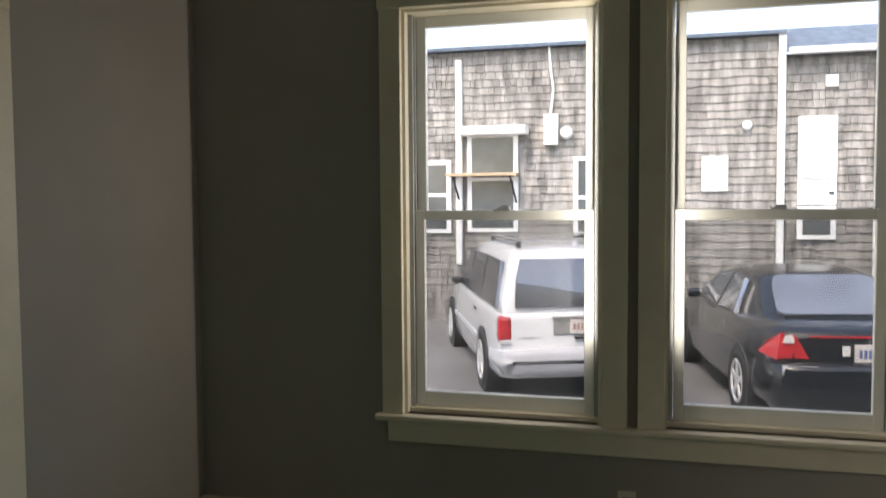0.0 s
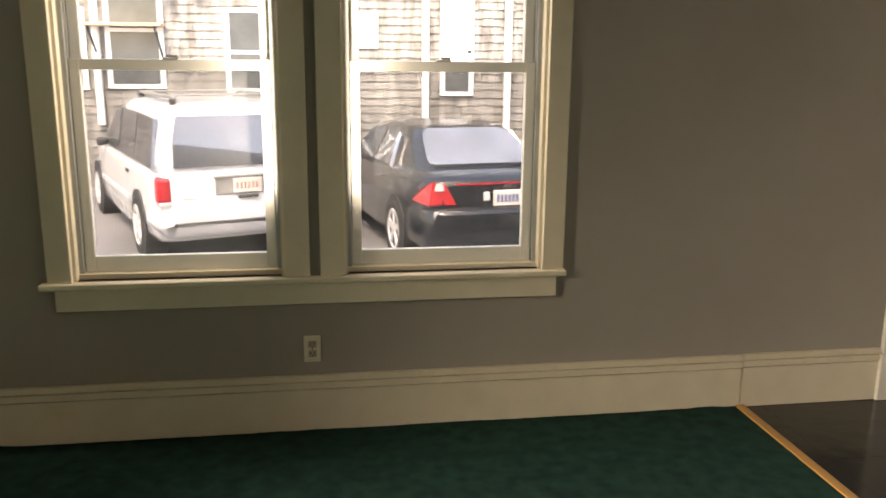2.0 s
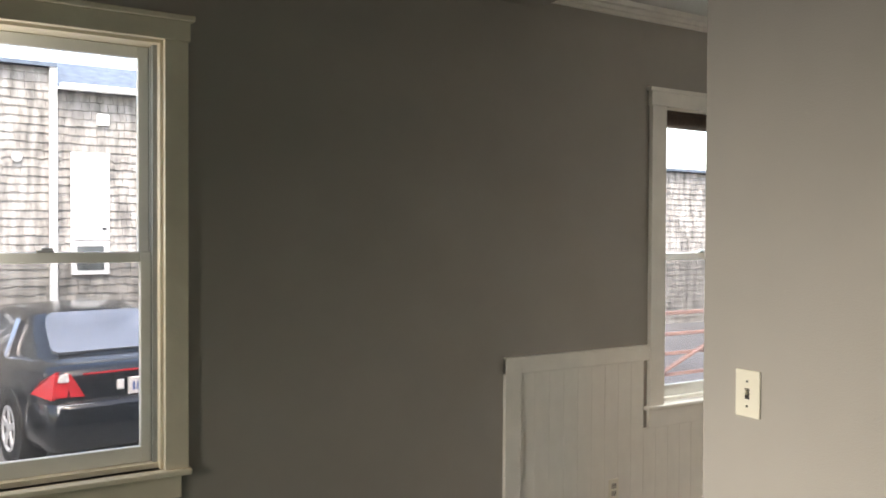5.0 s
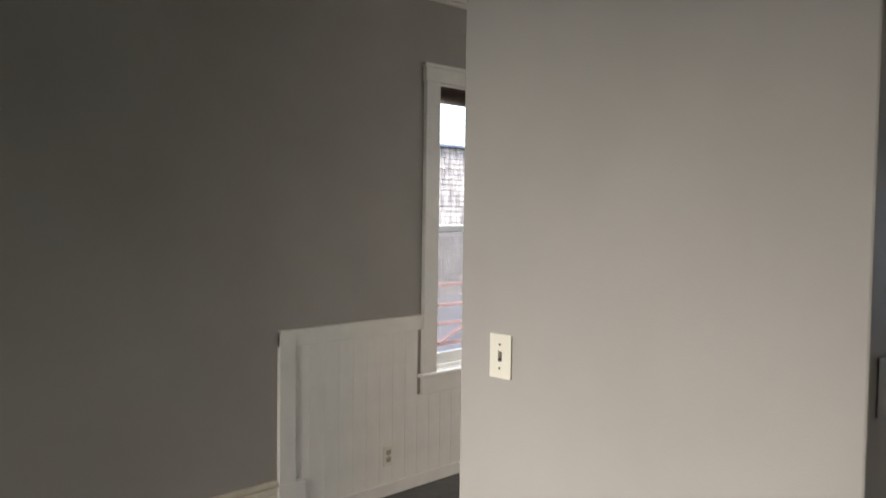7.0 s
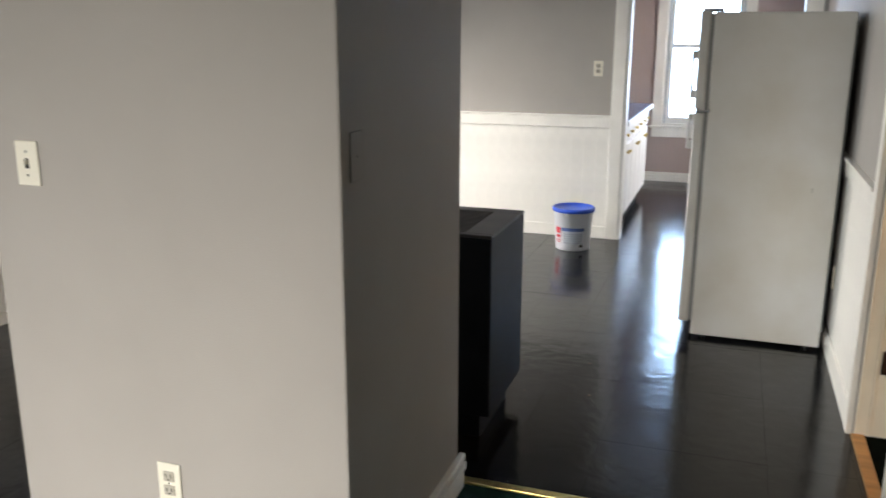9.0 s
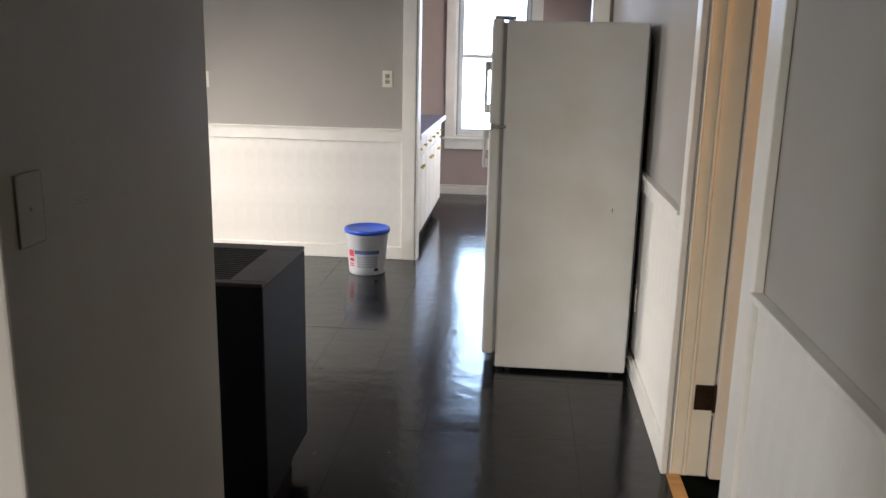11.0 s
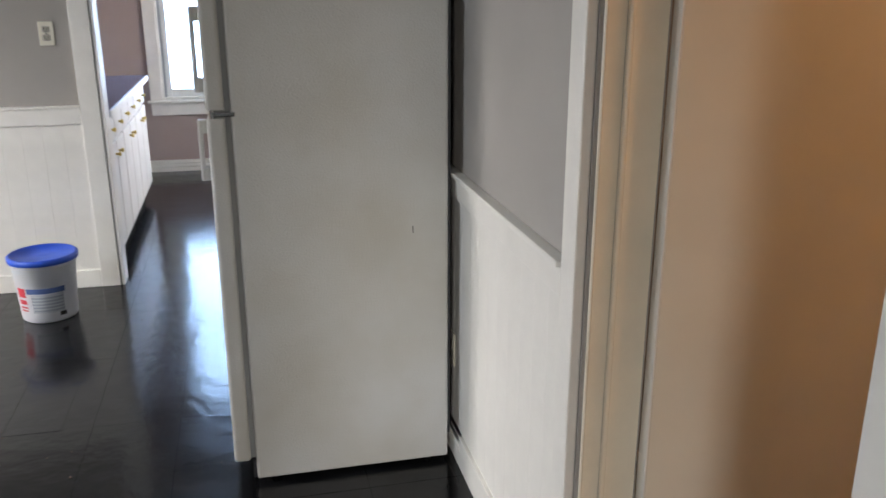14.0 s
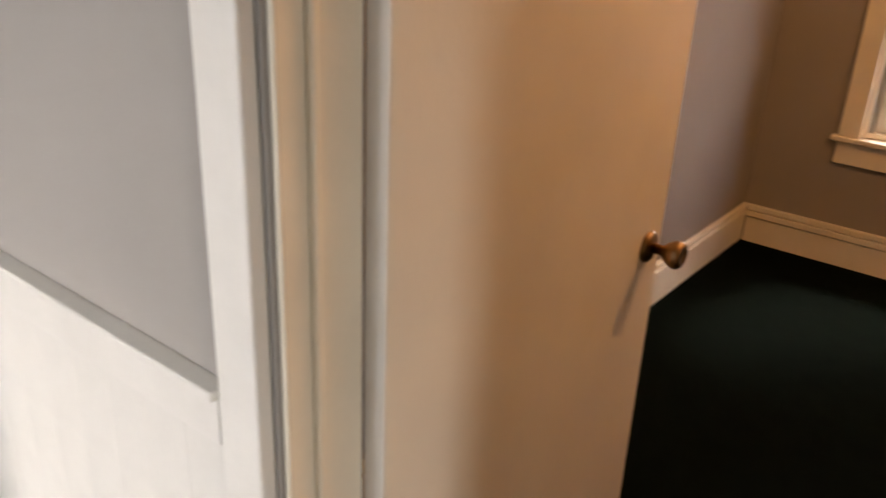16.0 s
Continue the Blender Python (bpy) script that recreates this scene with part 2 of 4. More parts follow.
def part(name, bm, mat, parent=None, label="", smooth=False):
    ob = new(name, mesh_of(name, bm, mat, smooth))
    if parent is not None:
        ob.parent = parent
        ob.matrix_parent_inverse = parent.matrix_basis.inverted()
    if label:
        ob["label"] = label
    return ob


def boxpart(name, dims, mat, parent=None, bevel=0.0, label=""):
    bm = bmesh.new()
    box(bm, *dims, bevel)
    return part(name, bm, mat, parent, label)


def thing(name, at, label, category, group="", kind=""):
    e = new(name)
    e.empty_display_size = 0.1
    e.location = at
    e.matrix_basis = Matrix.Translation(at)
    return tagged(e, label, category, group, kind)


def structure(name, bm, mat, label, category):
    ob = part(name, bm, mat)
    return tagged(ob, label, category, kind="structure")


def wall_mesh(axis, a0, a1, lo, hi, z0, z1, holes):
    """A wall with openings. axis: the way it runs; a0..a1: its thickness; holes: (lo, hi, z0, z1)."""
    bm = bmesh.new()
    cuts = sorted({lo, hi, *(h[0] for h in holes), *(h[1] for h in holes)})
    for p, q in zip(cuts, cuts[1:]):
        mid = (p + q) / 2
        spans, top = [], z0
        for h in sorted((h for h in holes if h[0] < mid < h[1]), key=lambda h: h[2]):
            spans.append((top, h[2]))
            top = h[3]
        spans.append((top, z1))
        for s, t in spans:
            if t - s > 1e-4:
                if axis == "x":
                    box(bm, p, q, a0, a1, s, t)
                else:
                    box(bm, a0, a1, p, q, s, t)
    bmesh.ops.remove_doubles(bm, verts=bm.verts, dist=1e-4)
    return bm

# ---- the large structure ----
H = 2.83
N_IN, N_OUT = 3.0, 3.16
W_X = -2.02
PX0, PX1, PY0, PY1 = 1.676, 2.53, 0.122, 1.13
S_IN, S_OUT = -1.225, -1.365
E_X, E_X1 = 6.49, 6.60
K_X = 9.45
WIN1 = (-1.075, -0.270, 0.67, 2.33)
WIN2 = (-0.030, 0.785, 0.67, 2.33)
WIN3 = (3.50, 4.30, 0.645, 2.30)
BEDWIN = (2.76, 3.56, 0.60, 2.25)
KITWIN = (-0.72, 0.06, 0.61, 2.30)
DOOR = (2.65, 3.43, 0.0, 2.06)
KITOPEN = (-1.10, 0.10, -0.54, 2.10)
EDOOR = (2.06, 2.86, -0.54, 2.06)
# added opening, out of view, for the kitchen fill lamp
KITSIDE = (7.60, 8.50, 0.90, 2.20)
WIN8 = (4.80, 5.70, 0.645, 2.30)
FRONT = (0.55, 1.79, -0.54, 2.15)

structure("wall_north", wall_mesh("x", N_IN, N_OUT, W_X - 0.15, E_X1, -0.54, H, [WIN1, WIN2, WIN3, WIN8]), M_WALL, "grey painted plaster wall with sash windows", "wall")
structure("wall_west", wall_mesh("y", W_X - 0.15, W_X, -4.77, N_IN, -0.54, H, [FRONT]), M_WALL, "grey painted plaster wall with a cased opening", "wall")
structure("wall_south_living_room", wall_mesh("x", -4.77, -4.62, W_X, 1.70, -0.54, H, []), M_WALL, "grey painted plaster wall", "wall")
structure("wall_between_rooms", wall_mesh("y", 1.70, 1.82, -4.77, S_OUT, 0, H, []), M_WALL, "grey painted partition wall", "wall")
structure("wall_south", wall_mesh("x", S_OUT, S_IN, 1.70, E_X, 0, H, [DOOR]), M_WALL, "grey painted wall over white wainscot", "wall")
structure("wall_east", wall_mesh("y", E_X, E_X1, -1.9, N_IN, -0.54, H, [KITOPEN, EDOOR]), M_WALL, "grey painted wall over white wainscot", "wall")
structure("wall_bedroom_east", wall_mesh("y", 4.0, 4.12, -4.77, S_OUT, 0, H, []), M_BEDWALL, "grey bedroom wall", "wall")
structure("wall_bedroom_south", wall_mesh("x", -4.77, -4.62, 1.82, 4.0, -0.54, H, [BEDWIN]), M_BEDWALL, "grey bedroom wall with a window", "wall")
structure("wall_kitchen_east", wall_mesh("y", K_X, K_X + 0.15, -2.05, 0.95, -0.54, H, [KITWIN]), M_KITWALL, "mauve grey kitchen wall with a tall window", "wall")
structure("wall_kitchen_north", wall_mesh("x", 0.80, 0.95, E_X1, K_X, 0, H, []), M_KITWALL, "mauve grey kitchen wall", "wall")
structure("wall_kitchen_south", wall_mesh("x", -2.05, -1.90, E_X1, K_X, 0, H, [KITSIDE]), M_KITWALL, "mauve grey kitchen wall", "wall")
# unseen front room, added to hold the lamp that lights the pier
structure("wall_added_room_west", wall_mesh("y", -3.80, -3.65, -0.4, N_OUT, -0.54, H, [(0.70, 2.20, 0.65, 2.25)]), M_WALL, "grey wall of an added front room, with an opening for its lamp", "wall")
structure("wall_added_room_south", wall_mesh("x", -0.55, -0.40, -3.80, W_X - 0.15, -0.54, H, []), M_WALL, "grey wall of an added, unseen front room", "wall")
structure("wall_added_room_north", wall_mesh("x", N_IN, N_OUT, -3.65, W_X - 0.15, -0.54, H, []), M_WALL, "grey wall of an added, unseen front room", "wall")
bm = bmesh.new()
box(bm, PX0, PX1, PY0, PY1, 0, H, 0.006)
structure("wall_pillar", bm, M_WALL, "thick grey painted pier between two openings", "wall")
bm = bmesh.new()
box(bm, -3.80, K_X + 0.15, -4.77, N_OUT, H, H + 0.12)
structure("ceiling", bm, M_CEIL, "flat white plaster ceiling", "ceiling")
bm = bmesh.new()
box(bm, PX0 + 0.01, 2.61, PY1 + 0.0005, N_IN - 0.0005, 2.72, H - 0.0005, 0.004)
structure("wall_header", bm, M_WALL, "grey painted header between pier and outer wall", "header")


def crown(name, axis, a, side, lo, hi, top):
    """A crown moulding in three steps along a wall face a, under the ceiling."""
    bm = bmesh.new()
    for d, z0, z1 in ((0.018, -0.075, -0.055), (0.034, -0.055, -0.030), (0.058, -0.030, -0.0005)):
        p, q = sorted((a, a + side * d))
        if axis == "x":
            box(bm, lo, hi, p, q, top + z0, top + z1, 0.004)
        else:
            box(bm, p, q, lo, hi, top + z0, top + z1, 0.004)
    return tagged(part(name, bm, M_WHITE), "white painted stepped crown moulding", "crown moulding", kind="structure")


crown("crown_moulding_north", "x", N_IN - 0.0005, -1, 2.611, E_X - 0.001, H)
crown("crown_moulding_header", "y", 2.611, 1, PY1, N_IN - 0.060, H)
STRIP_X, STRIP2_X = 1.73, 2.58
bm = bmesh.new()
# one sheet over a grid of cells, left open round the pillar and at the black floor
gx = [W_X, 1.70, PX0 + 0.05, STRIP_X, STRIP2_X]
gy = [-4.62, S_IN - 0.001, PY0, PY1, N_IN]
grid = {}


def grid_vert(x, y):
    if (x, y) not in grid:
        grid[(x, y)] = bm.verts.new((x, y, 0.004))
    return grid[(x, y)]


reach = (1, 4, 2, 3)
for row in range(4):
    for col in range(reach[row]):
        bm.faces.new((grid_vert(gx[col], gy[row]), grid_vert(gx[col + 1], gy[row]), grid_vert(gx[col + 1], gy[row + 1]), grid_vert(gx[col], gy[row + 1])))
down = bmesh.ops.extrude_face_region(bm, geom=bm.faces[:])
for v in down["geom"]:
    if isinstance(v, bmesh.types.BMVert):
        v.co.z = -0.10
bmesh.ops.recalc_face_normals(bm, faces=bm.faces[:])
carpet = structure("floor_carpet", bm, M_CARPET, "dark green short-pile carpet", "carpet")
# floor of the added front room
bm = bmesh.new()
box(bm, -3.65, W_X, -0.40, N_IN, -0.10, 0.004)
structure("floor_added_room", bm, M_CARPET, "dark green short-pile carpet", "carpet")
bm = bmesh.new()
box(bm, STRIP_X, K_X, -1.90, N_IN, -0.104, -0.004)
black_floor = structure("floor_black", bm, M_BLACK, "glossy black painted floor with worn seams", "floor")
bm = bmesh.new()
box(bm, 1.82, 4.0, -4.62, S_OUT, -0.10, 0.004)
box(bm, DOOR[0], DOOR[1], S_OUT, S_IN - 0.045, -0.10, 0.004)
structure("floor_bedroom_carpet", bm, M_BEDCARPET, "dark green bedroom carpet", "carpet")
boxpart("threshold_strip_north", (STRIP_X - 0.02, STRIP_X + 0.02, PY1, N_IN - 0.015, 0.0, 0.012), M_STRIP, None, 0.003)
tagged(bpy.data.objects["threshold_strip_north"], "varnished wooden strip between carpet and black floor", "threshold", kind="structure")
boxpart("threshold_strip_south", (STRIP2_X - 0.02, STRIP2_X + 0.02, S_IN + 0.02, PY0, 0.0, 0.012), M_BRASS, None, 0.003)
tagged(bpy.data.objects["threshold_strip_south"], "worn brass strip at the carpet edge", "threshold", kind="structure")
boxpart("threshold_door", (DOOR[0], DOOR[1], S_IN - 0.045, S_IN + 0.004, -0.05, 0.010), M_STRIP, None, 0.003)
tagged(bpy.data.objects["threshold_door"], "varnished wooden door sill", "threshold", kind="structure")


def baseboard(name, axis, a, side, lo, hi, mat=None, h=0.247, label="tall cream painted baseboard with moulded cap"):
    """A baseboard along an axis at a wall face a; side: the way it stands proud."""
    mat = mat or M_TRIM
    bm = bmesh.new()
    for d, z0, z1 in ((0.018, 0.0, h - 0.062), (0.008, h - 0.062, h - 0.057), (0.026, h - 0.057, h - 0.030), (0.012, h - 0.030, h - 0.024), (0.022, h - 0.024, h)):
        p, q = sorted((a, a + side * d))
        if axis == "x":
            box(bm, lo, hi, p, q, z0, z1, 0.003)
        else:
            box(bm, p, q, lo, hi, z0, z1, 0.003)
    return tagged(part(name, bm, mat), label, "baseboard", kind="structure")


baseboard("baseboard_north", "x", N_IN, -1, W_X, STRIP_X - 0.002)
baseboard("baseboard_north_east", "x", N_IN, -1, STRIP_X + 0.001, 2.40, None, 0.250)
baseboard("baseboard_west", "y", W_X, 1, 1.935, N_IN - 0.027)
baseboard("baseboard_pillar_south", "x", PY0, -1, PX0 - 0.02, PX1 + 0.018, M_WHITE, 0.13, "low white painted baseboard")
baseboard("baseboard_pillar_west", "y", PX0, -1, PY0 - 0.02, PY1 + 0.018, M_WHITE, 0.13, "low white painted baseboard")
baseboard("baseboard_pillar_north", "x", PY1, 1, PX0 - 0.02, PX1 + 0.018, M_WHITE, 0.13, "low white painted baseboard")
baseboard("baseboard_bedroom_east", "y", 4.0, -1, -4.62, S_OUT, M_TRIM, 0.19)
baseboard("baseboard_bedroom_south", "x", -4.62, 1, 1.82, 3.974, M_TRIM, 0.19)
baseboard("baseboard_kitchen_east", "y", K_X, -1, -1.9, 0.798, M_WHITE, 0.10, "low white painted baseboard")
baseboard("baseboard_between_rooms", "y", 1.70, -1, -4.62, S_IN, M_TRIM)


# ---- windows ----
def window(name, axis, opening, face, out, label, casing=0.09, head=0.1, mat=M_TRIM, deep=0.155, sides=(True, True), apron=True, stool=True, screen=False, inner=(0, 0)):
    """A double-hung window with casing, stool and apron. face: the inner wall face; out: the way outdoors (+1 or -1)."""
    lo, hi, z0, z1 = opening

    def bx(bm, a0, a1, d0, d1, b0, b1, bevel=0.0):
        p, q = sorted((face + out * d0, face + out * d1))
        if axis == "x":
            box(bm, a0, a1, p, q, b0, b1, bevel)
        else:
            box(bm, p, q, a0, a1, b0, b1, bevel)

    base = ((lo + hi) / 2, face, z0) if axis == "x" else (face, (lo + hi) / 2, z0)
    w = thing(name, base, label, "window", kind="structure")
    # lining of the opening
    bm = bmesh.new()
    bx(bm, lo, lo + 0.012, 0.0, deep, z0, z1)
    bx(bm, hi - 0.012, hi, 0.0, deep, z0, z1)
    bx(bm, lo + 0.012, hi - 0.012, 0.0, deep, z1 - 0.012, z1)
    bx(bm, lo + 0.012, hi - 0.012, 0.03, deep, z0, z0 + 0.02)
    part("window_frame", bm, mat, w)
    # tracks
    for a0, a1 in ((lo + 0.012, lo + 0.030), (hi - 0.030, hi - 0.012)):
        bm = bmesh.new()
        for d in (0.045, 0.085, 0.125):
            bx(bm, a0, a1, d, d + 0.014, z0 + 0.02, z1 - 0.012)
        part("window_track", bm, M_TRACK, w)
    mid = (z0 + z1) / 2 - 0.004
    a0, a1 = lo + 0.032, hi - 0.032
    for which, d, s0, s1, bot, top in (("lower_sash", 0.062, z0 + 0.022, mid + 0.018, 0.062, 0.040), ("upper_sash", 0.100, mid - 0.018, z1 - 0.014, 0.036, 0.045)):
        bm = bmesh.new()
        st = 0.040
        bx(bm, a0, a0 + st, d, d + 0.030, s0, s1, 0.003)
        bx(bm, a1 - st, a1, d, d + 0.030, s0, s1, 0.003)
        bx(bm, a0 + st, a1 - st, d, d + 0.030, s0, s0 + bot, 0.003)
        bx(bm, a0 + st, a1 - st, d, d + 0.030, s1 - top, s1, 0.003)
        sash = part(which, bm, M_VINYL, w)
        bm = bmesh.new()
        bx(bm, a0 + st - 0.004, a1 - st + 0.004, d + 0.012, d + 0.016, s0 + bot - 0.004, s1 - top + 0.004)
        pane = part("pane", bm, M_GLASS, sash)
        pane.visible_shadow = False
        if which == "lower_sash":
            bm = bmesh.new()
            c = (a0 + a1) / 2
            bx(bm, c - 0.03, c + 0.03, d - 0.002, d + 0.028, s1, s1 + 0.008, 0.002)
            bx(bm, c - 0.012, c + 0.028, d + 0.004, d + 0.018, s1 + 0.008, s1 + 0.018, 0.003)
            part("sash_lock", bm, M_TRACK, sash)
    if screen:
        bm = bmesh.new()
        bx(bm, a0 + 0.01, a1 - 0.01, 0.140, 0.1405, z0 + 0.03, mid)
        sc = part("insect_screen", bm, M_SCREEN, w, "fine grey insect screen")
        sc.visible_shadow = False
    # casing
    if sides[0]:
        bm = bmesh.new()
        bx(bm, lo - (inner[0] or casing), lo, -0.028, 0.0, z0, z1, 0.003)
        part("casing", bm, mat, w)
    if sides[1]:
        bm = bmesh.new()
        bx(bm, hi, hi + (inner[1] or casing), -0.028, 0.0, z0, z1, 0.003)
        part("casing", bm, mat, w)
    bm = bmesh.new()
    bx(bm, lo - casing - 0.008, hi + casing + 0.008, -0.031, 0.0, z1, z1 + head - 0.022, 0.003)
    bx(bm, lo - casing - 0.025, hi + casing + 0.025, -0.040, 0.0, z1 + head - 0.022, z1 + head, 0.004)
    part("head_casing", bm, mat, w)
    if stool:
        bm = bmesh.new()
        bx(bm, lo - casing - 0.025, hi + casing + 0.025, -0.045, 0.0, z0 - 0.024, z0, 0.006)
        bx(bm, lo, hi, -0.001, 0.045, z0 - 0.024, z0, 0.0)
        part("stool", bm, mat, w)
    if apron:
        bm = bmesh.new()
        bx(bm, lo - casing, hi + casing, -0.020, 0.0, z0 - 0.125, z0 - 0.024, 0.003)
        part("apron", bm, mat, w)
    return w


# the pair in the living room shares one stool and apron
w1 = window("window_1", "x", WIN1, N_IN, 1, "white double-hung sash window with cream casing", 0.09, stool=False, apron=False, screen=True, inner=(0, 0.100))
w2 = window("window_2", "x", WIN2, N_IN, 1, "white double-hung sash window with cream casing", 0.09, stool=False, apron=False, screen=True, inner=(0.100, 0))
bm = bmesh.new()
box(bm, -1.195, 0.885, N_IN - 0.048, N_IN, 0.645, 0.67, 0.006)
box(bm, WIN1[0], WIN1[1], N_IN - 0.001, N_IN + 0.05, 0.645, 0.67)
box(bm, WIN2[0], WIN2[1], N_IN - 0.001, N_IN + 0.05, 0.645, 0.67)
ob = part("window_stool", bm, M_TRIM)
tagged(ob, "cream painted stool under the paired windows", "trim", kind="structure")
bm = bmesh.new()
box(bm, -1.145, 0.85, N_IN - 0.020, N_IN, 0.554, 0.645, 0.004)
ob = part("window_apron", bm, M_TRIM)
tagged(ob, "cream painted apron under the paired windows", "trim", kind="structure")
w3 = window("window_3", "x", WIN3, N_IN, 1, "white double-hung sash window with a rolled brown shade", 0.11, 0.10, M_WHITE, screen=True)
window("window_4", "x", BEDWIN, -4.62, -1, "bedroom sash window with cream casing", 0.09, 0.1, M_TRIM)
window("window_5", "y", KITWIN, K_X, 1, "tall kitchen sash window with white casing", 0.10, 0.1, M_WHITE)
# unseen window, added to carry light into the kitchen
window("window_7", "x", KITSIDE, -1.90, -1, "unseen kitchen sash window added round the fill lamp", 0.10, 0.1, M_WHITE)
window("window_6", "x", WIN8, N_IN, 1, "wide sash window with white casing", 0.10, 0.1, M_WHITE)
bm = bmesh.new()
cyl(bm, (WIN3[0] + 0.02, N_IN + 0.03, 2.235), "x", 0.042, 0.76)
box(bm, WIN3[0] + 0.015, WIN3[1] - 0.015, N_IN + 0.005, N_IN + 0.05, 2.265, 2.287)
shade = part("roller_shade", bm, M_SHADE, None, smooth=False)
tagged(shade, "dark brown roller shade rolled up under the window head", "window shade")


# ---- wainscot ----
def wainscot(name, axis, face, side, lo, hi, label, top=0.975, rail=0.075, base=0.07, stiles=(), gap=None, board=0.095, groove=0.003):
    """Beadboard with a base, a cap rail and stiles. side: the way it stands proud; gap: (lo, hi, z) under a window."""
    w = thing(name, ((lo + hi) / 2, face, 0) if axis == "x" else (face, (lo + hi) / 2, 0), label, "wainscot", kind="structure")

    def bx(bm, a0, a1, d0, d1, b0, b1, bevel=0.0):
        p, q = sorted((face + side * d0, face + side * d1))
        if axis == "x":
            box(bm, a0, a1, p, q, b0, b1, bevel)
        else:
            box(bm, p, q, a0, a1, b0, b1, bevel)

    segs = [(lo, hi)] if not gap else [(lo, gap[0]), (gap[1], hi)]
    for a, b in segs:
        bm = bmesh.new()
        bx(bm, a, b, 0.0, 0.022, top - rail, top, 0.003)
        bx(bm, a, b, 0.0, 0.032, top - 0.004, top + 0.010, 0.003)
        part("cap_rail", bm, M_WHITE, w)
    bm = bmesh.new()
    bx(bm, lo, hi, 0.0, 0.022, 0.0, base, 0.003)
    part("base_board", bm, M_WHITE, w)
    for a, b, z in stiles:
        bm = bmesh.new()
        bx(bm, a, b, 0.0, 0.024, 0.0, z, 0.003)
        part("stile", bm, M_WHITE, w)
    n = max(1, round((hi - lo) / board))
    step = (hi - lo) / n
    cache = {}
    for i in range(n):
        a = lo + i * step
        z1 = top - rail + 0.002
        if gap and a + step > gap[0] and a < gap[1]:
            z1 = gap[2]
        key = round(z1, 4)
        if key not in cache:
            bm = bmesh.new()
            if axis == "x":
                box(bm, 0.0001, step - 0.0001, *sorted((0.0, side * 0.009)), base - 0.002, z1, groove)
            else:
                box(bm, *sorted((0.0, side * 0.009)), 0.0001, step - 0.0001, base - 0.002, z1, groove)
            cache[key] = mesh_of("board", bm, M_WHITE)
        ob = new("board", cache[key])
        ob.parent = w
        ob.matrix_parent_inverse = w.matrix_basis.inverted()
        ob.matrix_basis = Matrix.Translation((a, face, 0) if axis == "x" else (face, a, 0))
    return w


wainscot("wainscot_north", "x", N_IN, -1, 2.41, E_X - 0.001, "white beadboard wainscot with a flat cap rail", 0.975, 0.075, 0.07,
         [(2.41, 2.505, 0.975)], gap=(3.39, 4.41, 0.525), groove=0.0017)
baseboard("baseboard_south", "x", S_IN, 1, 4.33, E_X - 0.03, M_WHITE, 0.11, "low white painted baseboard")
boxpart("plinth_block", (2.398, 2.565, N_IN - 0.034, N_IN, 0.0, 0.225), M_WHITE, None, 0.004)
tagged(bpy.data.objects["plinth_block"], "white painted plinth block at the end of the baseboard", "trim", kind="structure")
wainscot("wainscot_east", "y", E_X, -1, 0.20, 1.94, "white beadboard wainscot with a flat cap rail", 0.945, 0.085, 0.095,
         [(1.93, 2.06, 2.10), (0.105, 0.20, 2.14)], groove=0.0009)
wainscot("wainscot_south_far", "x", S_IN, 1, 3.512, 5.20, "white beadboard wainscot with a moulded cap", 0.966, 0.07, 0.11, groove=0.0009)
wainscot("wainscot_south_near", "x", S_IN, 1, 1.76, 2.53, "white beadboard wainscot with a moulded cap", 0.955, 0.02, 0.11, [(1.70, 1.765, 0.965)], groove=0.0009)


# ---- doors ----
def bedroom_doorway():
    x0, x1, _, z1 = DOOR
    f = thing("door_frame", ((x0 + x1) / 2, S_IN, 0), "cream painted door frame with moulded casing", "door frame", kind="structure")
    for a, b in ((x1 + 0.006, x1 + 0.078), (x0 - 0.12, x0 - 0.006)):
        boxpart("casing", (a, b, S_IN, S_IN + 0.024, 0.0, z1), M_WHITE, f, 0.004)
    boxpart("head_casing", (x0 - 0.12, x1 + 0.082, S_IN, S_IN + 0.026, z1, z1 + 0.12), M_WHITE, f, 0.004)
    for a, s in ((x1, -1), (x0, 1)):
        bm = bmesh.new()
        for deep, y0, y1 in ((0.009, S_IN - 0.014, S_IN - 0.006), (0.003, S_IN - 0.052, S_IN - 0.014), (0.013, S_IN - 0.064, S_IN - 0.052), (0.002, S_OUT + 0.004, S_IN - 0.064)):
            p, q = sorted((a, a + s * deep))
            box(bm, p, q, y0, y1, 0.008, z1, 0.001 if deep < 0.005 else 0.004)
        part("jamb", bm, M_TRIM, f)
    boxpart("head_jamb", (x0 + 0.012, x1 - 0.012, S_OUT, S_IN, z1 - 0.012, z1), M_TRIM, f)
    return f


bedroom_doorway()


def knob(parent, at, way, mat):
    """A turned knob with a rose; way: the axis it points along."""
    bm = bmesh.new()
    lathe(bm, [(0.032, 0.0), (0.032, 0.004), (0.026, 0.010), (0.012, 0.012)], at, way, 28)
    part("rose", bm, mat, parent, "", True)
    bm = bmesh.new()
    lathe(bm, [(0.010, 0.010), (0.010, 0.032), (0.019, 0.040), (0.027, 0.054), (0.028, 0.064), (0.022, 0.072), (0.014, 0.073), (0.012, 0.070)], at, way, 28)
    part("knob", bm, mat, parent, "", True)


leaf = thing("door_1", (3.4125, -1.37, 0.012), "cream painted flush door standing open into the bedroom", "door")
bm = bmesh.new()
box(bm, 3.395, 3.43, -2.172, -1.37, 0.012, 2.045, 0.003)
part("door_leaf", bm, M_DOORPAINT, leaf)
